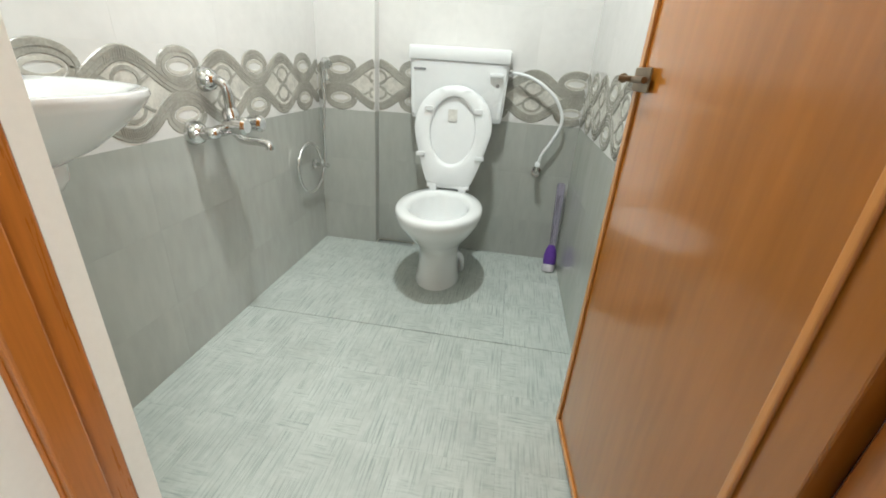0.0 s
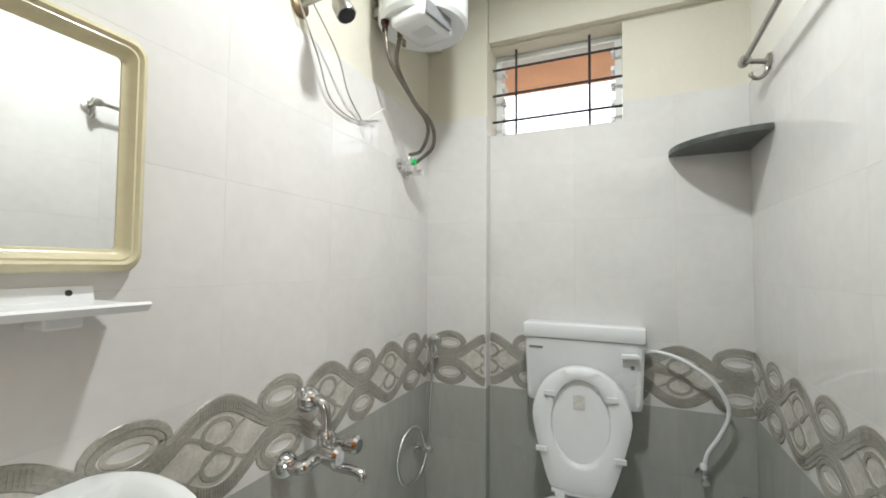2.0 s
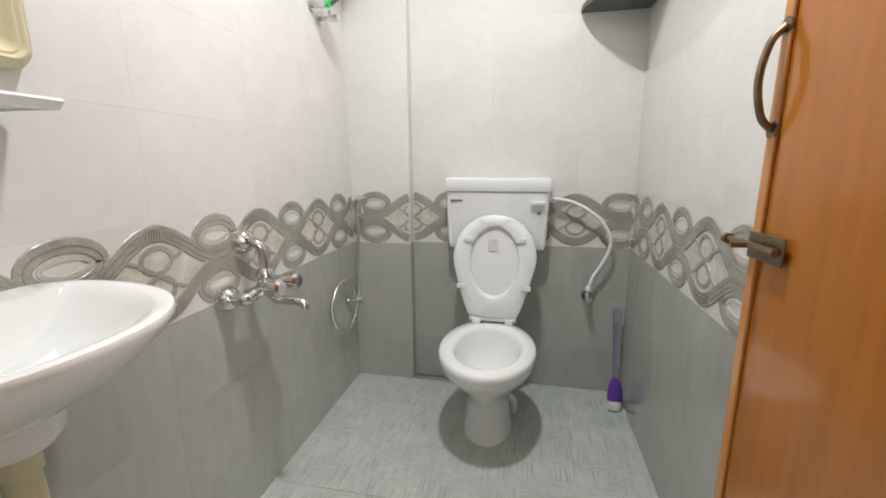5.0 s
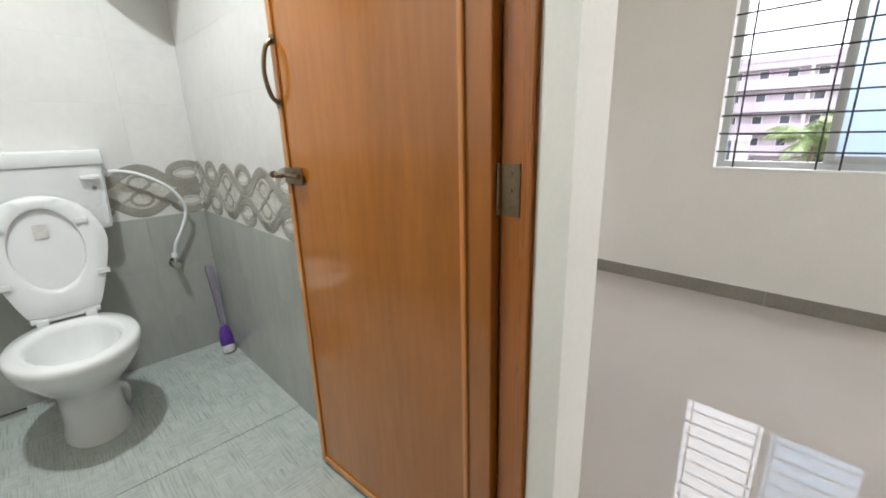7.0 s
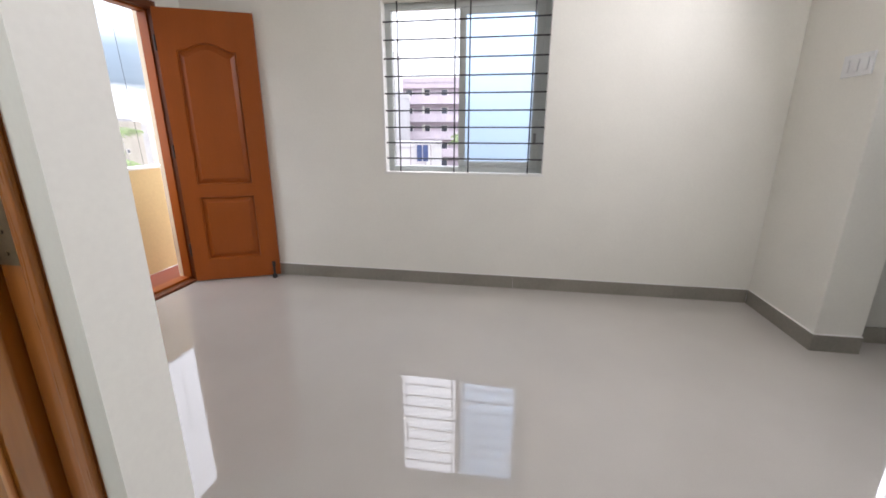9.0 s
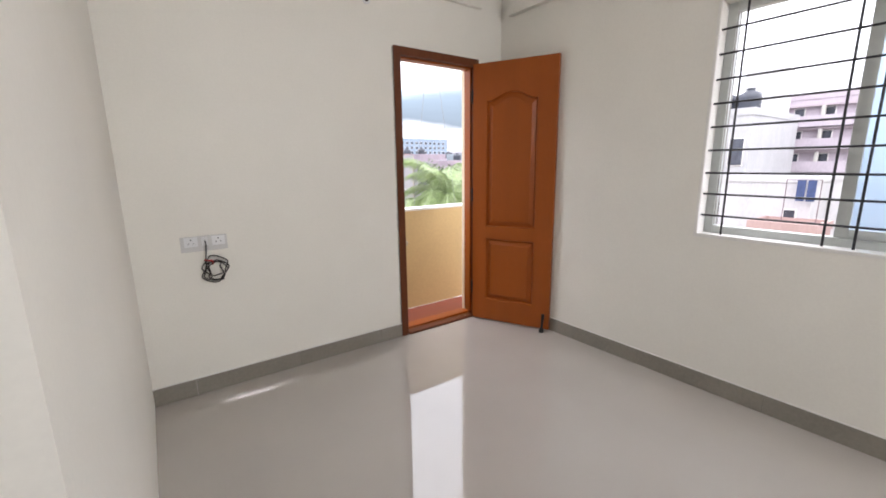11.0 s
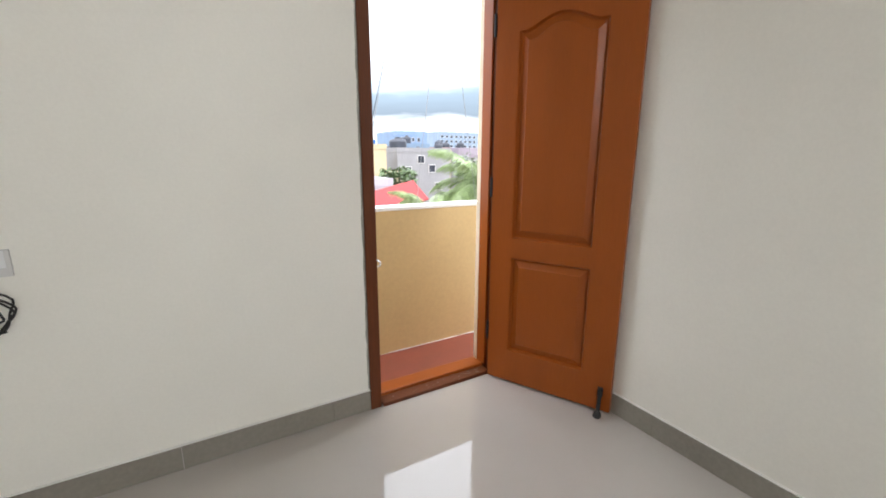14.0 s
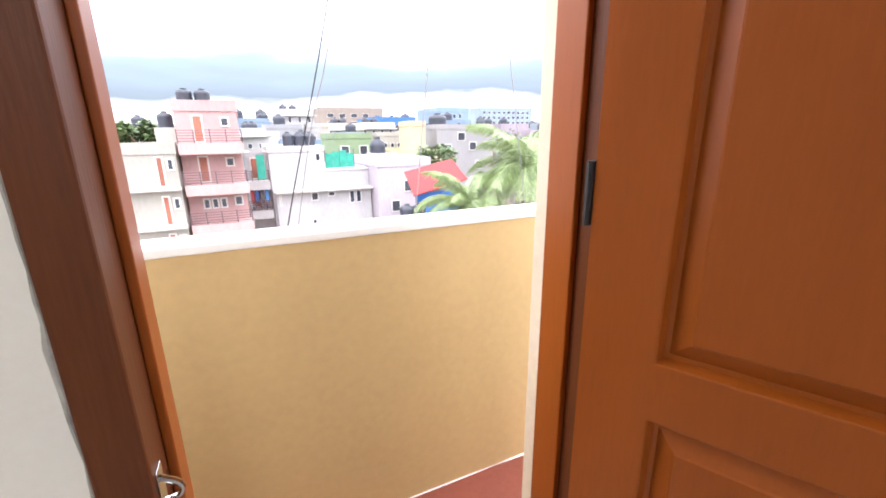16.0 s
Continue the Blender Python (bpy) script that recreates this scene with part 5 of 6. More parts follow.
M_PANE = mat("dark_window_pane", (0.05, 0.055, 0.07), 0.15, vary=0.3, scale=2, rand=0.4)
M_FRAMEW = mat("window_frame_paint", (0.62, 0.60, 0.58), 0.6, vary=0.1, scale=3)
M_DOORB = mat("brown_door_paint", (0.30, 0.10, 0.06), 0.6, vary=0.2, scale=2, rand=0.2)
M_RAIL = mat("railing_paint", (0.12, 0.07, 0.08), 0.5, vary=0.2, scale=3)
M_TANK = mat("black_water_tank", (0.035, 0.04, 0.055), 0.45, vary=0.3, scale=2, fine=12)
M_SLAB = mat("weathered_slab", (0.45, 0.43, 0.40), 0.8, vary=0.2, scale=0.8, fine=6)
UNIT = {}


def unit_box(key, material):
    """One shared cube mesh for each material."""
    if key not in UNIT:
        bm = bmesh.new()
        box(bm, -0.5, 0.5, -0.5, 0.5, -0.5, 0.5)
        UNIT[key] = bpy.data.meshes.new(key)
        bm.to_mesh(UNIT[key])
        bm.free()
        UNIT[key].materials.append(material)
    return UNIT[key]


def piece(name, key, material, lo, hi, parent):
    ob = new(name, unit_box(key, material))
    ob.parent = parent
    if parent.type == "EMPTY":
        ob.matrix_parent_inverse = Matrix.Translation(parent.location).inverted()
    c = [(a + b) / 2 for a, b in zip(lo, hi)]
    ob.matrix_basis = Matrix.LocRotScale(c, None, [b - a for a, b in zip(lo, hi)])
    return ob


def opening(b, face, u0, u1, z0, z1, plane, door=False):
    """A framed window or door on the side of a house that faces the room: face s looks to -y, face w to -x."""
    key, m = ("brown_panel", M_DOORB) if door else ("pane", M_PANE)
    e = 0.07
    if face == "s":
        f = piece("door" if door else "window", "sash_frame", M_FRAMEW, (u0, plane - 0.05, z0), (u1, plane + 0.02, z1), b)
        lo, hi = (u0 + e, plane - 0.075, z0 + e), (u1 - e, plane - 0.045, z1 - e)
    else:
        f = piece("door" if door else "window", "sash_frame", M_FRAMEW, (plane - 0.05, u0, z0), (plane + 0.02, u1, z1), b)
        lo, hi = (plane - 0.075, u0 + e, z0 + e), (plane - 0.045, u1 - e, z1 - e)
    p = new("leaf" if door else "pane", unit_box(key, m))
    p.parent = b
    p.matrix_parent_inverse = Matrix.Translation(b.location).inverted()
    p.matrix_basis = Matrix.LocRotScale([(a + c) / 2 for a, c in zip(lo, hi)], None, [c - a for a, c in zip(lo, hi)])
    return f


def house(label, x0, x1, y0, y1, top, rgb, face="s", parapet=0.5, group=""):
    b = thing("house", label, "house", ((x0 + x1) / 2, (y0 + y1) / 2, GZ), group)
    pm = paint(rgb)
    part("wall", boxes((x0, x1, y0, y1, GZ, top - parapet)), pm, b)
    t = 0.15
    part("roof_parapet", boxes((x0 - 0.05, x1 + 0.05, y0 - 0.05, y0 + t, top - parapet, top), (x0 - 0.05, x1 + 0.05, y1 - t, y1, top - parapet, top),
                               (x0 - 0.05, x0 + t, y0 + t, y1 - t, top - parapet, top), (x1 - t, x1 + 0.05, y0 + t, y1 - t, top - parapet, top)), pm, b)
    return b


def water_tank(x, y, z, r=0.65, h=1.3, group="roof tanks"):
    tk = thing("water_tank", "black ribbed plastic water tank on a roof", "water tank", (x, y, z), group)
    bm = bmesh.new()
    prof = [(r * 0.98, 0)]
    for k in range(5):
        prof += [(r, h * (0.05 + 0.15 * k)), (r * 0.95, h * (0.12 + 0.15 * k))]
    prof += [(r * 0.9, h * 0.84), (r * 0.35, h * 0.95), (r * 0.33, h)]
    lathe(bm, prof, (x, y, z), "z", 18)
    smooth(part("shell", bm, M_TANK, tk), 60)
    bm = bmesh.new()
    lathe(bm, [(r * 0.38, h), (r * 0.38, h * 1.04), (r * 0.1, h * 1.06)], (x, y, z), "z", 14)
    part("lid", bm, M_TANK, tk)
    return tk


def balcony(b, x0, x1, y0, z, depth, rgb):
    part("balcony_slab", boxes((x0, x1, y0 - depth, y0, z - 0.5, z)), paint(rgb), b)
    for k in range(5):
        piece("rail", "railing", M_RAIL, (x0, y0 - depth + 0.02, z + 0.08 + 0.12 * k), (x1, y0 - depth + 0.05, z + 0.11 + 0.12 * k), b)
    for k in range(5):
        x = x0 + (x1 - x0 - 0.06) * k / 4
        piece("post", "railing", M_RAIL, (x, y0 - depth + 0.015, z), (x + 0.05, y0 - depth + 0.06, z + 0.62), b)


# nearest houses beyond the balcony
PINK, PINKL = (0.66, 0.40, 0.385), (0.70, 0.45, 0.43)
pk = house("salmon pink house with railed balconies and roof tanks", -0.42, 2.2, 25.0, 33.0, 2.90, PINK)
for z in (0.95, -0.95, -2.85, -4.75):
    balcony(pk, -0.35, 2.35, 25.0, z, 1.0, PINKL)
    if z > -1.5:
        opening(pk, "s", 0.25, 0.72, z + 0.02, z + 1.30, 25.0, door=True)
        opening(pk, "s", 1.45, 1.85, z + 0.75, z + 1.2, 25.0)
    else:
        for k in range(3):
            opening(pk, "s", 0.2 + 0.38 * k, 0.52 + 0.38 * k, z + 0.62, z + 1.15, 25.0)
        opening(pk, "s", 1.6, 2.0, z + 0.70, z + 1.2, 25.0)
for x in (0.02, 0.78):
    water_tank(x, 26.2, 2.88, 0.36, 0.60)
be = house("pale beige house with brown doors on each storey", -2.6, -0.5, 24.0, 31.0, 1.0, (0.50, 0.47, 0.42))
part("tank_stand", boxes((-1.5, -0.6, 26.5, 27.5, 0.48, 1.7)), paint((0.62, 0.58, 0.52)), be)
water_tank(-1.05, 27.0, 1.7, 0.35, 0.75)
for z in (-0.98, -2.75, -4.5):
    piece("ledge", "ledge_slab", M_SLAB, (-2.7, 23.6, z - 0.12), (-0.45, 24.0, z), be)
    opening(be, "s", -1.32, -1.0, z + 0.02, z + 1.40, 24.0, door=True)
    opening(be, "s", -0.90, -0.60, z + 0.75, z + 1.3, 24.0)
whc = house("white house with a flat roof and black tanks", 3.57, 6.70, 28.0, 36.0, 0.68, (0.66, 0.64, 0.65), parapet=0.35)
opening(whc, "s", 6.15, 6.5, -0.25, 0.25, 28.0)
wlo = house("lower white wing with a roof terrace", 6.71, 9.4, 28.0, 36.0, -0.74, (0.66, 0.64, 0.65), parapet=0.12)
lo = house("white house front with small dark windows under a ledge", 3.7, 9.35, 27.45, 27.99, -1.88, (0.68, 0.66, 0.67), parapet=0.1)
for u0, u1, z0, z1 in ((5.65, 6.1, -2.55, -2.02), (6.65, 7.1, -2.36, -2.04), (7.95, 8.30, -2.85, -2.05), (8.36, 8.72, -2.85, -2.05), (5.6, 5.9, -3.98, -3.63), (3.85, 4.0, -2.75, -2.1)):
    opening(lo, "s", u0, u1, z0, z1, 27.45)
piece("ledge", "ledge_slab", M_SLAB, (3.65, 27.0, -1.98), (9.4, 27.45, -1.88), lo)
for x in (4.95, 5.62, 6.3):
    water_tank(x, 30.5, 0.62, 0.34, 0.85)
stair = house("white house with railed stair landings and washing", 2.42, 3.55, 28.8, 33.0, 0.35, (0.62, 0.60, 0.60), parapet=0.3)
for z in (-1.25, -2.95):
    balcony(stair, 2.25, 3.5, 28.8, z, 1.1, (0.62, 0.60, 0.60))
    opening(stair, "s", 2.55, 3.0, z + 0.05, z + 1.3, 28.8, door=True)
clothes = thing("washing", "coloured cloths hung to dry on a stair landing", "washing", (2.8, 27.9, -1.4))
for k, rgb in enumerate(((0.30, 0.05, 0.06), (0.06, 0.10, 0.26), (0.10, 0.09, 0.10), (0.08, 0.20, 0.45))):
    part("cloth", boxes((2.36 + 0.26 * k, 2.56 + 0.26 * k, 27.88, 27.91, -2.55 + 0.1 * (k % 2), -1.78), bevel=0.01), mat("hung_cloth", rgb, 0.9, vary=0.3, scale=5), clothes)
part("line", boxes((2.30, 3.48, 27.89, 27.90, -1.785, -1.765)), M_RAIL, clothes)
gnet = thing("green_net", "green shade nets on roof frames", "shade net", (7.7, 28.5, -0.74))
M_NET = mat("green_shade_net", (0.03, 0.30, 0.22), 0.8, vary=0.3, scale=2, fine=20)
for k in range(4):
    part("cloth", boxes((6.85 + 0.45 * k, 7.28 + 0.45 * k, 28.50 + 0.03 * (k % 2), 28.53 + 0.03 * (k % 2), -0.72, 0.18 + 0.08 * (k % 3))), M_NET, gnet)
part("cloth", boxes((2.87, 3.3, 27.4, 27.43, -1.1, 0.25)), M_NET, gnet)
for x in (6.84, 7.74, 8.64):
    piece("post", "railing", M_RAIL, (x, 28.58, -0.76), (x + 0.05, 28.63, 0.42), gnet)
li = house("pale lilac house with dark windows", 9.42, 12.85, 26.0, 33.0, -0.12, (0.60, 0.54, 0.60))
for u, z in ((11.06, -2.2), (12.1, -1.5), (10.2, -3.4), (11.0, -3.9)):
    opening(li, "s", u, u + 0.6, z, z + 0.75, 26.0)
water_tank(9.95, 27.5, -0.45, 0.5, 1.5)
part("stair_head", boxes((9.45, 10.6, 26.9, 28.4, -0.6, 0.15)), paint((0.60, 0.54, 0.60)), li)
ye = house("pale yellow house with a flat roof", 14.4, 19.4, 38.0, 46.0, 0.0, (0.68, 0.58, 0.38))
for u in (15.0, 17.2):
    opening(ye, "s", u, u + 1.0, -2.6, -1.5, 38.0)
ye2 = house("pale yellow stair tower", 17.2, 18.9, 41.0, 44.0, 2.6, (0.68, 0.58, 0.38))
gy = house("grey cement house with small windows", 20.6, 27.2, 42.0, 52.0, 2.30, (0.40, 0.39, 0.40))
for u, z in ((21.4, -0.6), (24.4, -0.4), (21.2, -2.6), (25.2, -2.4), (23.0, 0.6)):
    opening(gy, "s", u, u + 0.9, z, z + 0.9, 42.0)
water_tank(21.6, 44, 2.0, 1.0, 1.4)
gn = house("green painted house with white framed windows", 9.7, 13.1, 40.0, 47.0, 1.5, (0.27, 0.37, 0.21))
for u in (10.2, 11.9):
    for z in (-0.6, -2.6):
        opening(gn, "s", u, u + 0.8, z, z + 1.0, 40.0)
shed = thing("tin_roof_shed", "shed with a sloping red sheet roof and blue wall", "shed", (10.5, 20.5, GZ))
bm, rows = loft([[(9.1, 19.2, -1.52), (12.1, 19.6, -0.95), (12.1, 19.6, -0.90), (9.1, 19.2, -1.47)], [(9.9, 22.6, -0.72), (12.9, 23.0, -0.15), (12.9, 23.0, -0.10), (9.9, 22.6, -0.67)]])
bm.faces.new(rows[0][::-1])
bm.faces.new(rows[1])
bmesh.ops.recalc_face_normals(bm, faces=bm.faces)
part("sheet_roof", bm, mat("red_sheet_roof", (0.24, 0.018, 0.018), 0.9, vary=0.15, scale=1.0, fine=10, stretch=(6, 0.5, 1)), shed)
part("side_wall", boxes((9.5, 12.0, 19.9, 20.0, GZ, -1.45)), mat("blue_sheet_wall", (0.03, 0.16, 0.55), 0.5, vary=0.15, scale=1.5, fine=10), shed)
part("back_wall", boxes((10.4, 12.6, 22.3, 22.4, GZ, -0.75)), paint((0.35, 0.30, 0.27)), shed)
for x in (8.75, 9.35):
    water_tank(x, 19.2, -2.6, 0.33, 0.75)
roof_low = house("low flat roof carrying two black tanks", 8.0, 10.1, 18.4, 20.0, -2.62, (0.62, 0.58, 0.58), parapet=0.1)

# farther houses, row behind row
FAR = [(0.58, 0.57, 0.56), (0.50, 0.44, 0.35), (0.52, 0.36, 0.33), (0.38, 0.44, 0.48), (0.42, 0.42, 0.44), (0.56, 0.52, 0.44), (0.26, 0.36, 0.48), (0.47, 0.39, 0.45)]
rnd = random.Random(7)
for row, (dist, lo_z, hi_z, n) in enumerate(((52, 0.6, 2.6, 12), (66, 1.6, 3.8, 14), (86, 2.4, 4.6, 14), (118, 3.4, 5.8, 15), (165, 4.6, 7.6, 14))):
    for k in range(n):
        u = -0.22 + 1.15 * (k + 0.7 * rnd.random()) / n
        cx, cy, wd = 2.3 + u * dist, dist + rnd.uniform(-4, 4), dist * rnd.uniform(0.055, 0.10)
        top = rnd.uniform(lo_z, hi_z)
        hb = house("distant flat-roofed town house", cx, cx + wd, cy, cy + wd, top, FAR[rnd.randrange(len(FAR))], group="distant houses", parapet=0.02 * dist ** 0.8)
        for j in range(rnd.randrange(2, 5)):
            for i in range(2):
                w = wd * 0.09
                uu = cx + wd * (0.12 + 0.22 * j)
                zz = top - 0.045 * dist * (0.8 + i)
                opening(hb, "s", uu, uu + max(0.5, w), zz, zz + max(0.6, w * 1.1), cy)
        if rnd.random() < 0.55:
            water_tank(cx + wd * rnd.uniform(0.2, 0.8), cy + 1.5, top - 0.3, 0.010 * dist + 0.15, 0.018 * dist + 0.4)
# the two skyline blocks carry distance haze in their blue wall colours
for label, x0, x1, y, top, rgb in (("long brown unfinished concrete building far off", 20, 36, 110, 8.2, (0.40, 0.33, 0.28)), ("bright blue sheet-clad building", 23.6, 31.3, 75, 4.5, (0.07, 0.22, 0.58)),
                                   ("skyline block in blue-grey paint tinted for haze", 88, 113, 150, 11.7, (0.36, 0.46, 0.58)), ("skyline block in blue paint tinted for haze", 42.5, 50.4, 90, 7.3, (0.30, 0.42, 0.60))):
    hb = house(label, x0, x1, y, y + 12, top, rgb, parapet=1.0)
    for j in range(10 if x1 - x0 > 20 else 4):
        for i in range(3):
            w = (x1 - x0) / (12 if x1 - x0 > 20 else 6)
            opening(hb, "s", x0 + w * (0.7 + 1.1 * j), x0 + w * (1.3 + 1.1 * j), top - 2.4 - 1.9 * i, top - 1.4 - 1.9 * i, y)

for label, x0, x1, y, top, rgb in (("white three-storey house with roof tanks", 6.9, 12.3, 67.5, 5.1, (0.64, 0.62, 0.63)), ("white house with a brown stair wall", 2.3, 4.7, 52.6, 2.2, (0.62, 0.60, 0.60)),
                                   ("cream house with small square windows", 12.6, 16.8, 57.5, 2.9, (0.62, 0.56, 0.48)), ("white flat-roofed house with rows of windows", 17.5, 22.5, 61.0, 3.1, (0.60, 0.60, 0.62))):
    hb = house(label, x0, x1, y, y + 7, top, rgb, parapet=0.5)
    for j in range(4):
        for i in range(2):
            w = (x1 - x0) / 4
            opening(hb, "s", x0 + w * (j + 0.3), x0 + w * (j + 0.65), top - 1.9 - 1.7 * i, top - 1.0 - 1.7 * i, y)
    piece("ledge", "ledge_slab", M_SLAB, (x0 - 0.2, y - 0.6, top - 0.95), (x1 + 0.2, y, top - 0.8), hb)
    for k in (0.25, 0.5):
        water_tank(x0 + (x1 - x0) * k, y + 2, top - 0.5, 0.55, 1.2)

# houses beyond the room window
ap = house("pink apartment block with long open galleries", 48.0, 60.0, -1.5, 15.0, 6.85, (0.62, 0.54, 0.60), face="w")
for k, z in enumerate((5.0, 3.1, 1.2, -0.7, -2.6)):
    part("gallery", boxes((47.4, 48.0, -1.5, 15.0, z - 0.95, z - 0.05)), paint((0.68, 0.60, 0.67)), ap)
    part("gallery_shade", boxes((47.6, 48.0, -1.5, 15.0, z + 0.72, z + 0.86)), paint((0.58, 0.49, 0.53)), ap)
    for j in range(8):
        opening(ap, "w", -0.9 + 2.0 * j, -0.1 + 2.0 * j, z - 0.6, z + 0.65, 47.98, door=False)
    for j in (-1.4, 4.1, 9.7):
        piece("pillar", "ledge_slab", M_SLAB, (47.45, j, z - 0.05), (47.7, j + 0.25, z + 0.72), ap)
lw = house("low white house with washing on its flat roof", 28.0, 34.0, 5.4, 9.5, 0.45, (0.66, 0.65, 0.66), face="w", parapet=0.3)
opening(lw, "w", 5.9, 6.5, -2.2, -1.2, 28.0)
wash = thing("washing", "dark blue cloths hung out to dry before a white wall", "washing", (27.6, 5.6, -0.6))
part("line", boxes((27.58, 27.60, 5.0, 6.4, 0.30, 0.32)), M_RAIL, wash)
for k in (5.2, 5.62):
    part("cloth", boxes((27.57, 27.61, k, k + 0.34, -0.75, 0.30)), mat("blue_cloth", (0.04, 0.06, 0.14), 0.9, vary=0.3, scale=4), wash)
for k in (5.0, 6.38):
    part("pole", boxes((27.57, 27.61, k, k + 0.03, GZ, 0.34)), M_RAIL, wash)
we = house("white house with black roof tanks and a pale window", 36.0, 46.0, 11.0, 14.4, 4.95, (0.60, 0.60, 0.615), face="w")
opening(we, "w", 11.3, 12.3, 0.9, 2.9, 36.0)
opening(we, "w", 11.3, 13.2, -3.4, -1.6, 36.0)
part("stair_room", boxes((40.5, 44.0, 11.2, 13.3, 4.2, 8.4)), paint((0.80, 0.79, 0.78)), we)
part("sunshade", boxes((35.2, 36.0, 11.05, 13.7, -1.45, -1.3)), M_SLAB, we)
for y in (13.5, 11.9):
    water_tank(37.6, y, 4.45, 0.75, 1.9)
for k in range(34):
    d = rnd.uniform(22, 90)
    u = -0.75 + 1.25 * k / 34
    cy, wd = u * d + 3, d * rnd.uniform(0.07, 0.12)
    top = rnd.uniform(-3.5, 0.6) if d < 45 else rnd.uniform(-1.0, 3.2)
    if abs(cy - 5) < 9 and d > 40:
        top = min(top, -1.0)
    if abs(d - 40) < 14 and 2 < cy < 14:
        continue
    hb = house("flat-roofed town house seen over the wall", d, d + wd, cy, cy + wd, top, FAR[rnd.randrange(len(FAR))], group="distant houses", face="w", parapet=0.4)
    for j in range(3):
        for i in range(2):
            opening(hb, "w", cy + wd * (0.12 + 0.28 * j), cy + wd * (0.12 + 0.28 * j) + 0.035 * d ** 0.9, top - 1.9 - 2.6 * i, top - 0.9 - 2.6 * i, d)

# ---- trees ----
M_BARK = mat("grey_bark", (0.16, 0.125, 0.09), 0.9, vary=0.35, scale=6, fine=30, bump=0.6, stretch=(1, 1, 0.3))
M_LEAF = mat("broad_leaf", (0.11, 0.165, 0.065), 0.5, vary=0.45, scale=2.0, fine=9)
M_PALM = mat("palm_leaf", (0.23, 0.30, 0.13), 0.38, vary=0.4, scale=2.0, fine=9)


def coconut_palm(x, y, crown_z, size, fronds, seed):
    r = random.Random(seed)
    t = thing("coconut_palm", "coconut palm with drooping feathered fronds", "palm tree", (x, y, GZ))
    bm = bmesh.new()
    pipe(bm, [(x + 0.4, y, GZ), (x + 0.25, y, GZ + 3), (x + 0.05, y, GZ + 6), (x, y, crown_z)], [0.20, 0.18, 0.15, 0.13, 0.12], 12)
    part("trunk", bm, M_BARK, t)
    for k in range(fronds):
        az, el = 2 * math.pi * (k * 0.382 + 0.05 * r.random()), radians(r.uniform(-15, 82))
        out, ln = Vector((math.cos(az), math.sin(az), 0)), size * r.uniform(0.8, 1.15)
        bm = bmesh.new()
        pts, p, e = [], Vector((x, y, crown_z)), el
        for j in range(13):
            pts.append(p.copy())
            p = p + (out * math.cos(e) + Vector((0, 0, math.sin(e)))) * ln / 12
            e -= radians(6.0 + 4.5 * j / 12)
        pipe(bm, pts, [0.022, 0.018, 0.012, 0.006], 5, 0)
        side = Vector((-out.y, out.x, 0))
        for j in range(1, 13):
            d = (pts[j] - pts[j - 1]).normalized()
            for h in range(6):
                base = pts[j - 1].lerp(pts[j], h / 6)
                f = (j + h / 6) / 13
                lf = size * 0.30 * math.sin(math.pi * min(1, 0.12 + 0.88 * f)) ** 0.6 * r.uniform(0.8, 1.1)
                for sgn in (-1, 1):
                    tip = base + (side * sgn * 0.75 + d * 0.55 + Vector((0, 0, -0.45 - 0.3 * r.random()))) * lf
                    w = d * 0.013
                    mid = base.lerp(tip, 0.5) + Vector((0, 0, 0.03))
                    vs = [bm.verts.new(q) for q in (base - w * 0.5, base + w * 0.5, mid + w, tip, mid - w)]
                    bm.faces.new(vs)
        part("frond", bm, M_PALM, t)
    return t


coconut_palm(10.85, 13.2, 0.05, 2.6, 30, 3)
coconut_palm(8.9, 13.8, -1.05, 1.9, 22, 8)
coconut_palm(30.5, 2.0, 0.2, 2.4, 18, 5)


def broad_tree(x, y, top, radius, seed, leaves=1500, size=0.22):
    r = random.Random(seed)
    t = thing("broadleaf_tree", "leafy green tree among the houses", "tree", (x, y, GZ))
    bm = bmesh.new()
    fork = top - radius * 1.7
    pipe(bm, [(x, y, GZ), (x + 0.1, y, (GZ + fork) / 2), (x, y, fork)], [0.28, 0.24, 0.2], 10)
    part("trunk", bm, M_BARK, t)
    clumps = []
    for k in range(11):
        a, rr = r.uniform(0, 6.28), radius * r.uniform(0.25, 0.85)
        c = Vector((x + rr * math.cos(a), y + rr * math.sin(a), top - radius * r.uniform(0.3, 1.25)))
        clumps.append((c, radius * r.uniform(0.28, 0.48)))
        bm = bmesh.new()
        pipe(bm, [(x, y, fork), Vector((x, y, fork)).lerp(c, 0.5) + Vector((0, 0, 0.2)), c], [0.11, 0.07, 0.03], 7)
        part("limb", bm, M_BARK, t)
    bm = bmesh.new()
    for k in range(leaves):
        c, cr = clumps[k % len(clumps)]
        v = Vector((r.gauss(0, 1), r.gauss(0, 1), r.gauss(0, 0.8))).normalized() * cr * r.uniform(0.45, 1.1)
        p = c + v
        a = Vector((r.uniform(-1, 1), r.uniform(-1, 1), r.uniform(-0.5, 0.5))).normalized() * size
        b = a.cross(Vector((r.uniform(-1, 1), r.uniform(-1, 1), 1))).normalized() * size * 0.5
        bm.faces.new([bm.verts.new(q) for q in (p - a, p + b, p + a, p - b)])
    part("crown", bm, M_LEAF, t)
    return t


broad_tree(-3.1, 33.0, 2.3, 1.5, 11)
broad_tree(19.5, 24.5, 1.0, 2.4, 12, 2200)
broad_tree(16.5, 33.0, 0.6, 2.0, 14)
broad_tree(40.0, 1.6, 2.0, 3.0, 15, 2200, 0.3)
broad_tree(33.0, 45.0, 1.8, 3.0, 16)

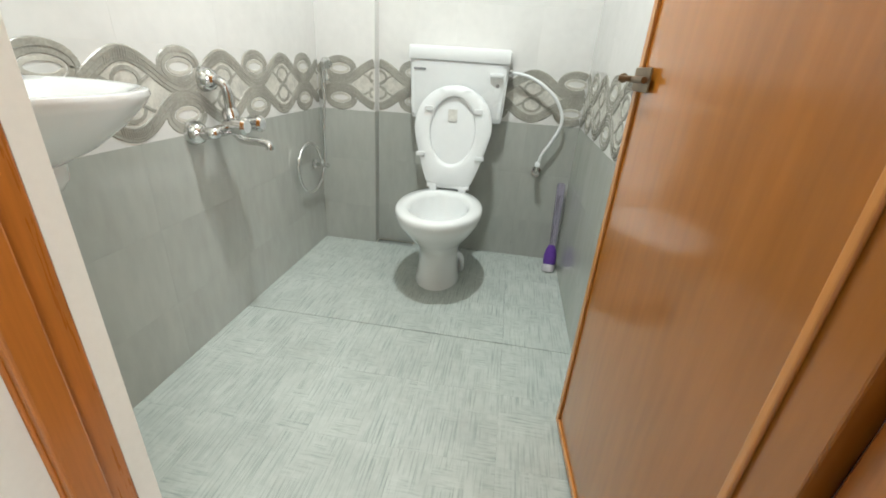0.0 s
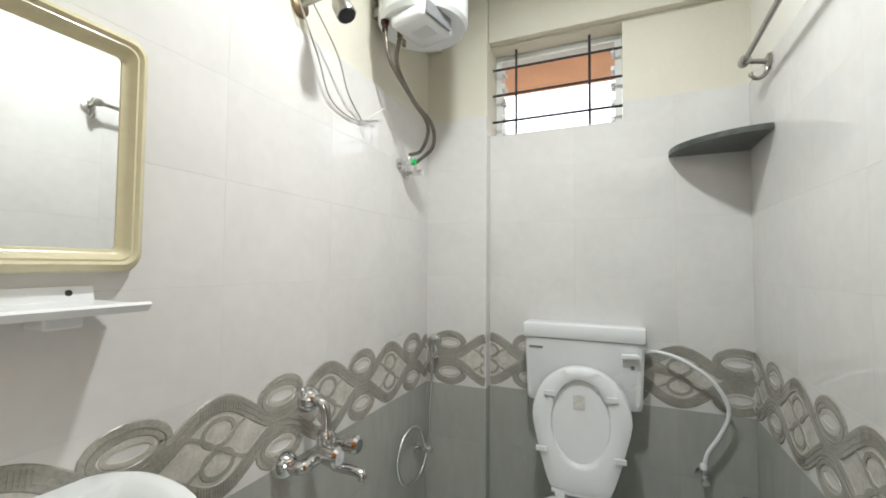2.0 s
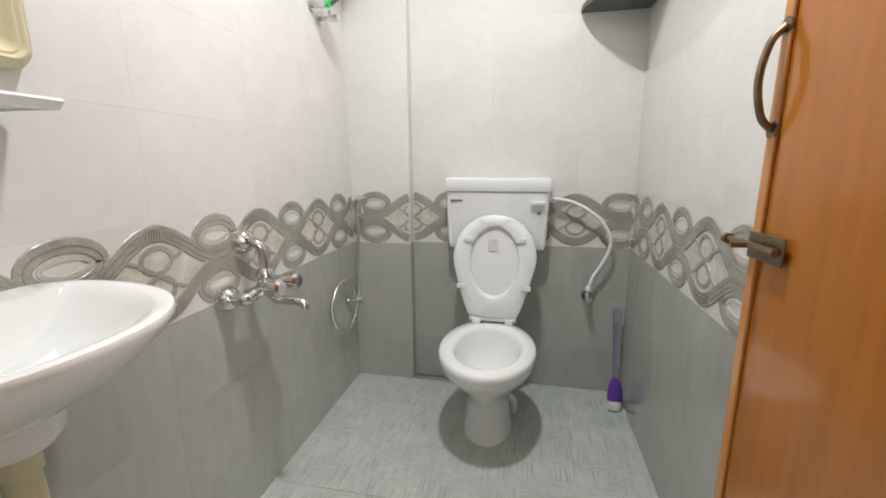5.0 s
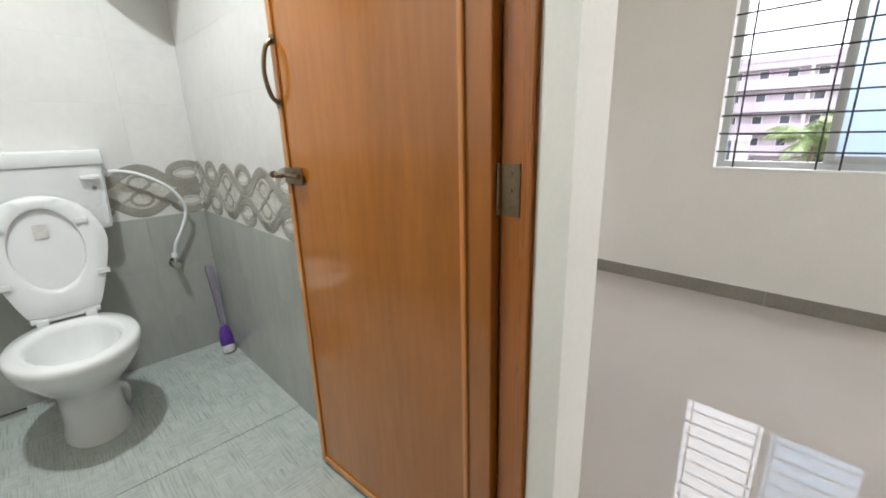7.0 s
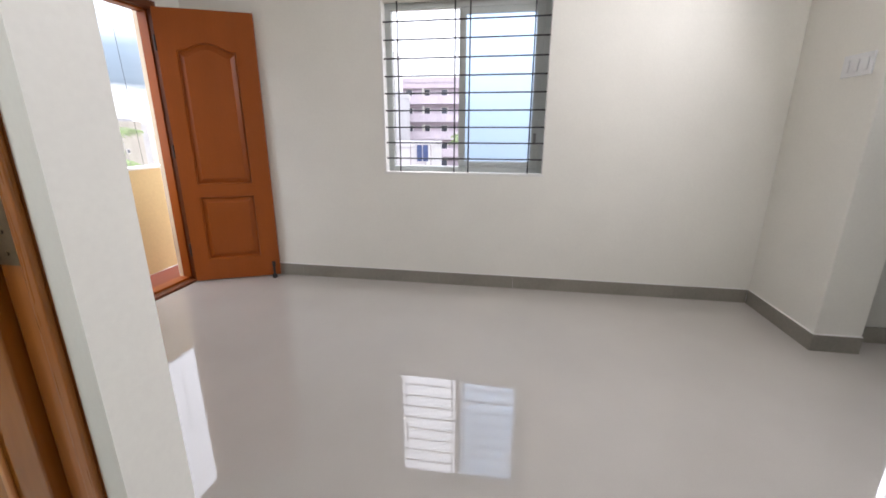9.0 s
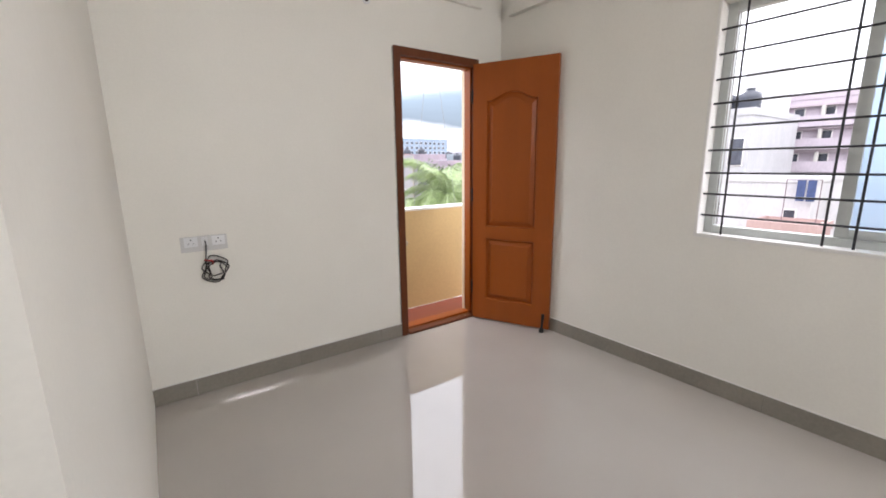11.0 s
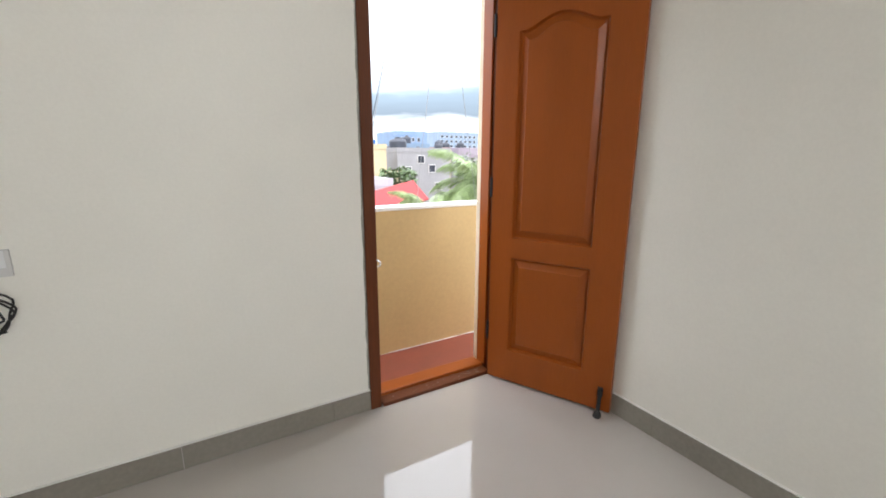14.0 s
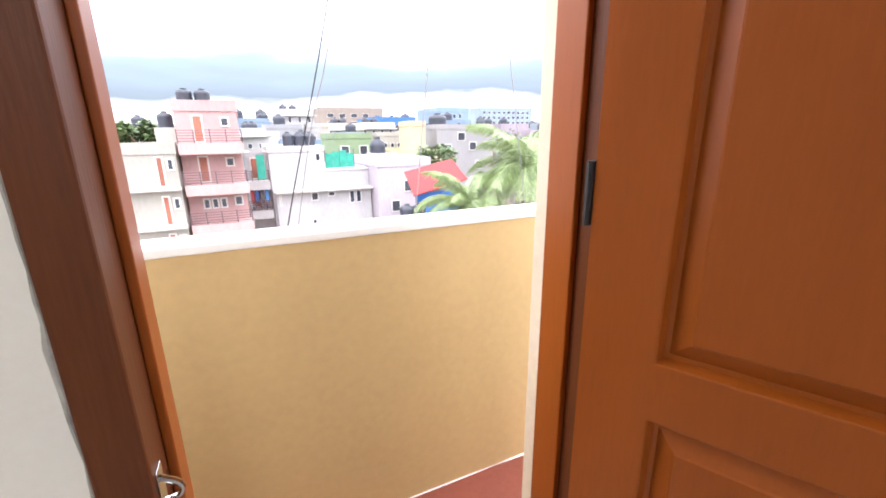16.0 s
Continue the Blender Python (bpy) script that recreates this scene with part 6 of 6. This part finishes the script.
# cables slung down past the balcony
for label, pts in (("thin black cable hanging past the balcony", [(3.08, 3.2, 3.4), (2.66, 3.2, 1.61), (2.445, 3.2, 0.82), (2.1, 3.2, -0.6)]), ("thin grey cable hanging past the balcony", [(3.05, 3.25, 3.4), (2.69, 3.25, 1.61), (2.54, 3.25, 1.05), (2.2, 3.25, -0.6)]),
                   ("thin grey cable hanging past the balcony", [(3.30, 3.2, 3.4), (3.07, 3.2, 1.65), (3.015, 3.2, 1.26), (2.8, 3.2, -0.6)]), ("thin grey cable hanging past the balcony", [(3.1, 3.2, 3.4), (3.385, 3.2, 1.69), (3.53, 3.2, 0.82), (3.75, 3.2, -0.6)]),
                   ("thin black cable hanging past the balcony", [(3.58, 3.2, 3.4), (3.635, 3.2, 1.72), (3.667, 3.2, 0.79), (3.7, 3.2, -0.6)])):
    bm = bmesh.new()
    pipe(bm, pts, 0.0024 if "black" in label else 0.0022, 6, 6)
    solid("hanging_cable", bm, M_BLACK if "black" in label else M_GREYP, label, "cable", group="cables by the balcony")
import itertools

# ---- wall and floor tiles ----
TILE = {}


def tile_piece(name, size, thin, centre, material, parent):
    """A thin slab with eased edges; thin is the axis of its thickness."""
    key = (tuple(round(s, 4) for s in size), thin, material.name)
    if key not in TILE:
        bm = bmesh.new()
        hx, hy, hz = (s / 2 for s in size)
        box(bm, -hx, hx, -hy, hy, -hz, hz)
        TILE[key] = bpy.data.meshes.new(name)
        bm.to_mesh(TILE[key])
        bm.free()
        TILE[key].materials.append(material)
    ob = new(name, TILE[key])
    ob.parent = parent
    ob.location = centre
    return ob


GAP, TW = 0.0003, 0.43
objects = bpy.data.objects


def cuts(lo, hi, first):
    """Edges of a course from lo to hi with a joint at first."""
    edges = [lo]
    u = first - TW * math.ceil((first - lo) / TW - 1e-6)
    while u < hi - 0.02:
        if u > lo + 0.02:
            edges.append(u)
        u += TW
    return edges + [hi]


ROWS_D = [0.0, 0.24, 0.52, DADO]
ROWS_W = [DADO, BAND, 1.36, 1.64, 1.915, PL]
WALLS = [("x", BX0, 1, BYF, BYC, 1.21 + 0.215, "wall_bath_left"), ("x", BX1, -1, BYF, BYB, 1.21 + 0.215, "wall_bath_right"),
         ("y", BYC, -1, BX0 + WT, -0.69, -0.885 + 0.215, "wall_bath_back"), ("y", BYB, -1, -0.69, BX1 - WT, 0.38 + 0.215, "wall_bath_back")]


def gaps_of(axis, plane, a, b, z0, z1):
    """Leaves the bathroom window's opening free."""
    if axis == "y" and plane == BYB and z1 > 2.095 and a < -0.045 and b > -0.69:
        out = []
        if z0 < 2.095:
            out.append((a, b, z0, 2.095))
        if b > -0.045:
            out.append((max(a, -0.045), b, max(z0, 2.095), z1))
        return out
    return [(a, b, z0, z1)]


for axis, plane, way, lo, hi, first, wall in WALLS:
    host = objects[wall]
    for zs, material, grout in ((ROWS_D, M_TILED, M_GROUTD), (ROWS_W, M_TILEW, M_GROUT)):
        cols = cuts(lo, hi, first)
        for a, b in zip(cols, cols[1:]):
            for z0, z1 in zip(zs, zs[1:]):
                for a1, b1, y0, y1 in gaps_of(axis, plane, a, b, z0, z1):
                    c, h = (a1 + b1) / 2, (y0 + y1) / 2
                    t = WT / 2 * way
                    size = (WT, b1 - a1 - GAP, y1 - y0 - GAP) if axis == "x" else (b1 - a1 - GAP, WT, y1 - y0 - GAP)
                    centre = (plane + t, c, h) if axis == "x" else (c, plane + t, h)
                    tile_piece("wall_tile", size, axis, centre, material, host)
# return of the pipe chase and the window sill
part_bm = boxes((-0.69, -0.69 + 0.003, BYC - WT, BYB - WT - 0.0005, 0.0, DADO))
part("chase_return", part_bm, M_TILED, objects["wall_bath_back"], "dark tiled side of the pipe chase")
part("chase_return", boxes((-0.69, -0.69 + 0.003, BYC - WT, BYB - WT - 0.0005, DADO + 0.001, 2.094)), M_TILEW, objects["wall_bath_back"])
part("sill_tile", boxes((-0.689, -0.046, BYB - WT, BYB + 0.17, 2.0952, 2.099)), M_TILEW, objects["wall_bath_back"])

# relief bands: thick ribbons that meet at the middle and part again, with ovals between
BP, MID = 0.43, 0.94


LAYER = itertools.count()


def ribbon(bm, curve, width, lift, put):
    """A strip along a curve; each lies a hair above the one before, so that crossings stay clean."""
    prev = None
    lift += 0.00009 * (next(LAYER) % 9)
    n = len(curve)
    for i, (u, v) in enumerate(curve):
        a, b = curve[max(0, i - 1)], curve[min(n - 1, i + 1)]
        d = Vector((b[0] - a[0], b[1] - a[1])).normalized()
        nx, ny = -d.y * width / 2, d.x * width / 2
        row = [bm.verts.new(put(u + nx, v + ny, 0.0001)), bm.verts.new(put(u + nx * 0.86, v + ny * 0.86, lift)), bm.verts.new(put(u - nx * 0.86, v - ny * 0.86, lift)), bm.verts.new(put(u - nx, v - ny, 0.0003))]
        if prev:
            for k in range(3):
                bm.faces.new((prev[k], prev[k + 1], row[k + 1], row[k]))
        prev = row


def oval(cu, cv, ru, rv, n=22):
    return [(cu + ru * math.cos(2 * math.pi * k / n), cv + rv * math.sin(2 * math.pi * k / n)) for k in range(n + 1)]


def clip_curve(curve, lo, hi):
    runs, run = [], []
    for u, v in curve:
        if lo + 0.002 < u < hi - 0.002:
            run.append((u, v))
        elif run:
            runs.append(run)
            run = []
    if run:
        runs.append(run)
    return [r for r in runs if len(r) > 2]


def relief_band(axis, plane, way, lo, hi, stack_at, wall):
    def put(u, v, out):
        off = plane + way * (WT + out)
        return (off, u, v) if axis == "x" else (u, off, v)

    host = objects[wall]
    dark, pale, lines, fill = bmesh.new(), bmesh.new(), bmesh.new(), bmesh.new()
    n = 160
    us = [lo + (hi - lo) * k / n for k in range(n + 1)]
    prev = None
    for u in us[1:-1]:
        h = 0.052 * (1 - math.cos(2 * math.pi * (u - stack_at) / BP)) + 0.004
        row = [fill.verts.new(put(u, MID - h, 0.0006)), fill.verts.new(put(u, MID + h, 0.0006))]
        if prev:
            fill.faces.new((prev[0], prev[1], row[1], row[0]))
        prev = row
    for sgn in (-1, 1):
        wave = [(u, MID + sgn * 0.052 * (1 - math.cos(2 * math.pi * (u - stack_at) / BP)) + sgn * 0.008) for u in us]
        for run in clip_curve(wave, lo, hi):
            ribbon(dark, run, 0.046, 0.0030, put)
            ribbon(lines, [(u, v + 0.009) for u, v in run], 0.004, 0.0040, put)
            ribbon(lines, [(u, v - 0.009) for u, v in run], 0.003, 0.0040, put)
    k0, k1 = math.floor((lo - stack_at) / BP) - 1, math.ceil((hi - stack_at) / BP) + 1
    for k in range(k0, k1 + 1):
        s, d = stack_at + k * BP, stack_at + (k + 0.5) * BP
        for sgn in (-1, 1):
            for run in clip_curve(oval(s, MID + sgn * 0.075, 0.078, 0.047), lo, hi):
                ribbon(dark, run, 0.036, 0.0025, put)
                ribbon(lines, run, 0.003, 0.0036, put)
            for run in clip_curve(oval(s, MID + sgn * 0.075, 0.050, 0.020), lo, hi):
                ribbon(pale, run, 0.012, 0.0018, put)
            for run in clip_curve(oval(d, MID + sgn * 0.040, 0.046, 0.034), lo, hi):
                ribbon(dark, run, 0.014, 0.0022, put)
            cross = [(d - 0.13 + 0.26 * j / 20, MID + sgn * 0.062 * math.cos(math.pi * j / 20)) for j in range(21)]
            for run in clip_curve(cross, lo, hi):
                ribbon(dark, run, 0.010, 0.0024, put)
            for j in range(-7, 8):
                u = d + 0.008 * j
                v = MID + sgn * (0.052 * (1 - math.cos(2 * math.pi * (u - stack_at) / BP)) + 0.008)
                for run in clip_curve([(u + 0.0008 * i, v + sgn * (-0.016 + 0.010 * i)) for i in range(4)], lo, hi):
                    ribbon(lines, run, 0.003, 0.0042, put)
    for name, bm, material, label in (("infill", fill, M_INFILL, "mottled beige glaze between the ribbons"), ("relief_ribbon", dark, M_RIB, "taupe glazed wave ribbons"), ("pale_ribbon", pale, M_RIBL, "pale glazed ovals"), ("ribbon_lines", lines, M_RIBD, "fine pale lines on the ribbons")):
        bmesh.ops.recalc_face_normals(bm, faces=bm.faces)
        part(name, bm, material, host, label)


for axis, plane, way, lo, hi, stack, wall in (("x", BX0, 1, BYF, BYC - WT, 1.21, "wall_bath_left"), ("x", BX1, -1, BYF, BYB - WT, 1.21, "wall_bath_right"),
                                              ("y", BYC, -1, BX0 + WT, -0.69, -0.885, "wall_bath_back"), ("y", BYB, -1, -0.69, BX1 - WT, 0.385, "wall_bath_back")):
    relief_band(axis, plane, way, lo, hi, stack, wall)

# bathroom floor: small square tiles, the inner rows a finger higher
FT = 0.30
xs, ys = [BX0 + WT] + [BX0 + WT + 0.27 + FT * k for k in range(4)] + [BX1 - WT], [BYF] + [1.37 + FT * k for k in range(-3, 3)] + [2.27, BYB - WT]
for a, b in zip(xs, xs[1:]):
    for c, d in zip(ys, ys[1:]):
        if d > BYC - WT and a < -0.69 - 0.02:
            d = BYC - WT
        lift = 0.003 if c > 1.3 else 0.0
        if d - c > 0.01:
            tile_piece("floor_tile", (b - a - 0.0004, d - c - 0.0004, 0.012), "z", ((a + b) / 2, (c + d) / 2, -0.006 + lift), M_BFLOOR, objects["floor_bathroom"])

# skirting tiles, each set a little out of true
rs = random.Random(4)
for axis, plane, way, joints in (("y", RYN, -1, (0.541, 0.75, 1.35, 1.95, 2.130)), ("y", RYN, -1, (2.898, RX1 - 0.013)), ("x", RX1, -1, (RYS + 0.013, -1.74, -1.14, -0.54, 0.06, 0.66, 1.26, 1.86, RYN - 0.0125)),
                                 ("y", RYS, 1, (2.429, 2.80, RX1 - 0.013)), ("x", 2.4395, -1, (-2.49, RYS + 0.012)), ("y", 0.0595, -1, (-2.59, -2.0, -1.4, -0.8, -0.405))):
    for a, b in zip(joints, joints[1:]):
        c, ln, off = (a + b) / 2, b - a - 0.0015, plane + way * 0.0085
        size, centre = ((ln, 0.007, 0.0985), (c, off, 0.0502)) if axis == "y" else ((0.007, ln, 0.0985), (off, c, 0.0502))
        tile = tile_piece("skirting_tile", size, axis, centre, M_SKIRT, objects["baseboard"])
        lean = radians(-0.5 if (a, b) == (1.35, 1.95) else rs.uniform(-0.15, 0.15))
        tile.rotation_euler = (lean, 0, 0) if axis == "y" else (0, lean, 0)

# kitchen splashback of small checked tiles
KT = 0.075
for i in range(12):
    for j in range(12):
        m = M_CHECKA if (i + j) % 2 else M_CHECKB
        tile_piece("splashback_tile", (0.008, KT - 0.003, KT - 0.003), "x", (RX1 - 0.004, -2.53 - KT * i, 0.885 + KT * j), m, objects["wall_east"])
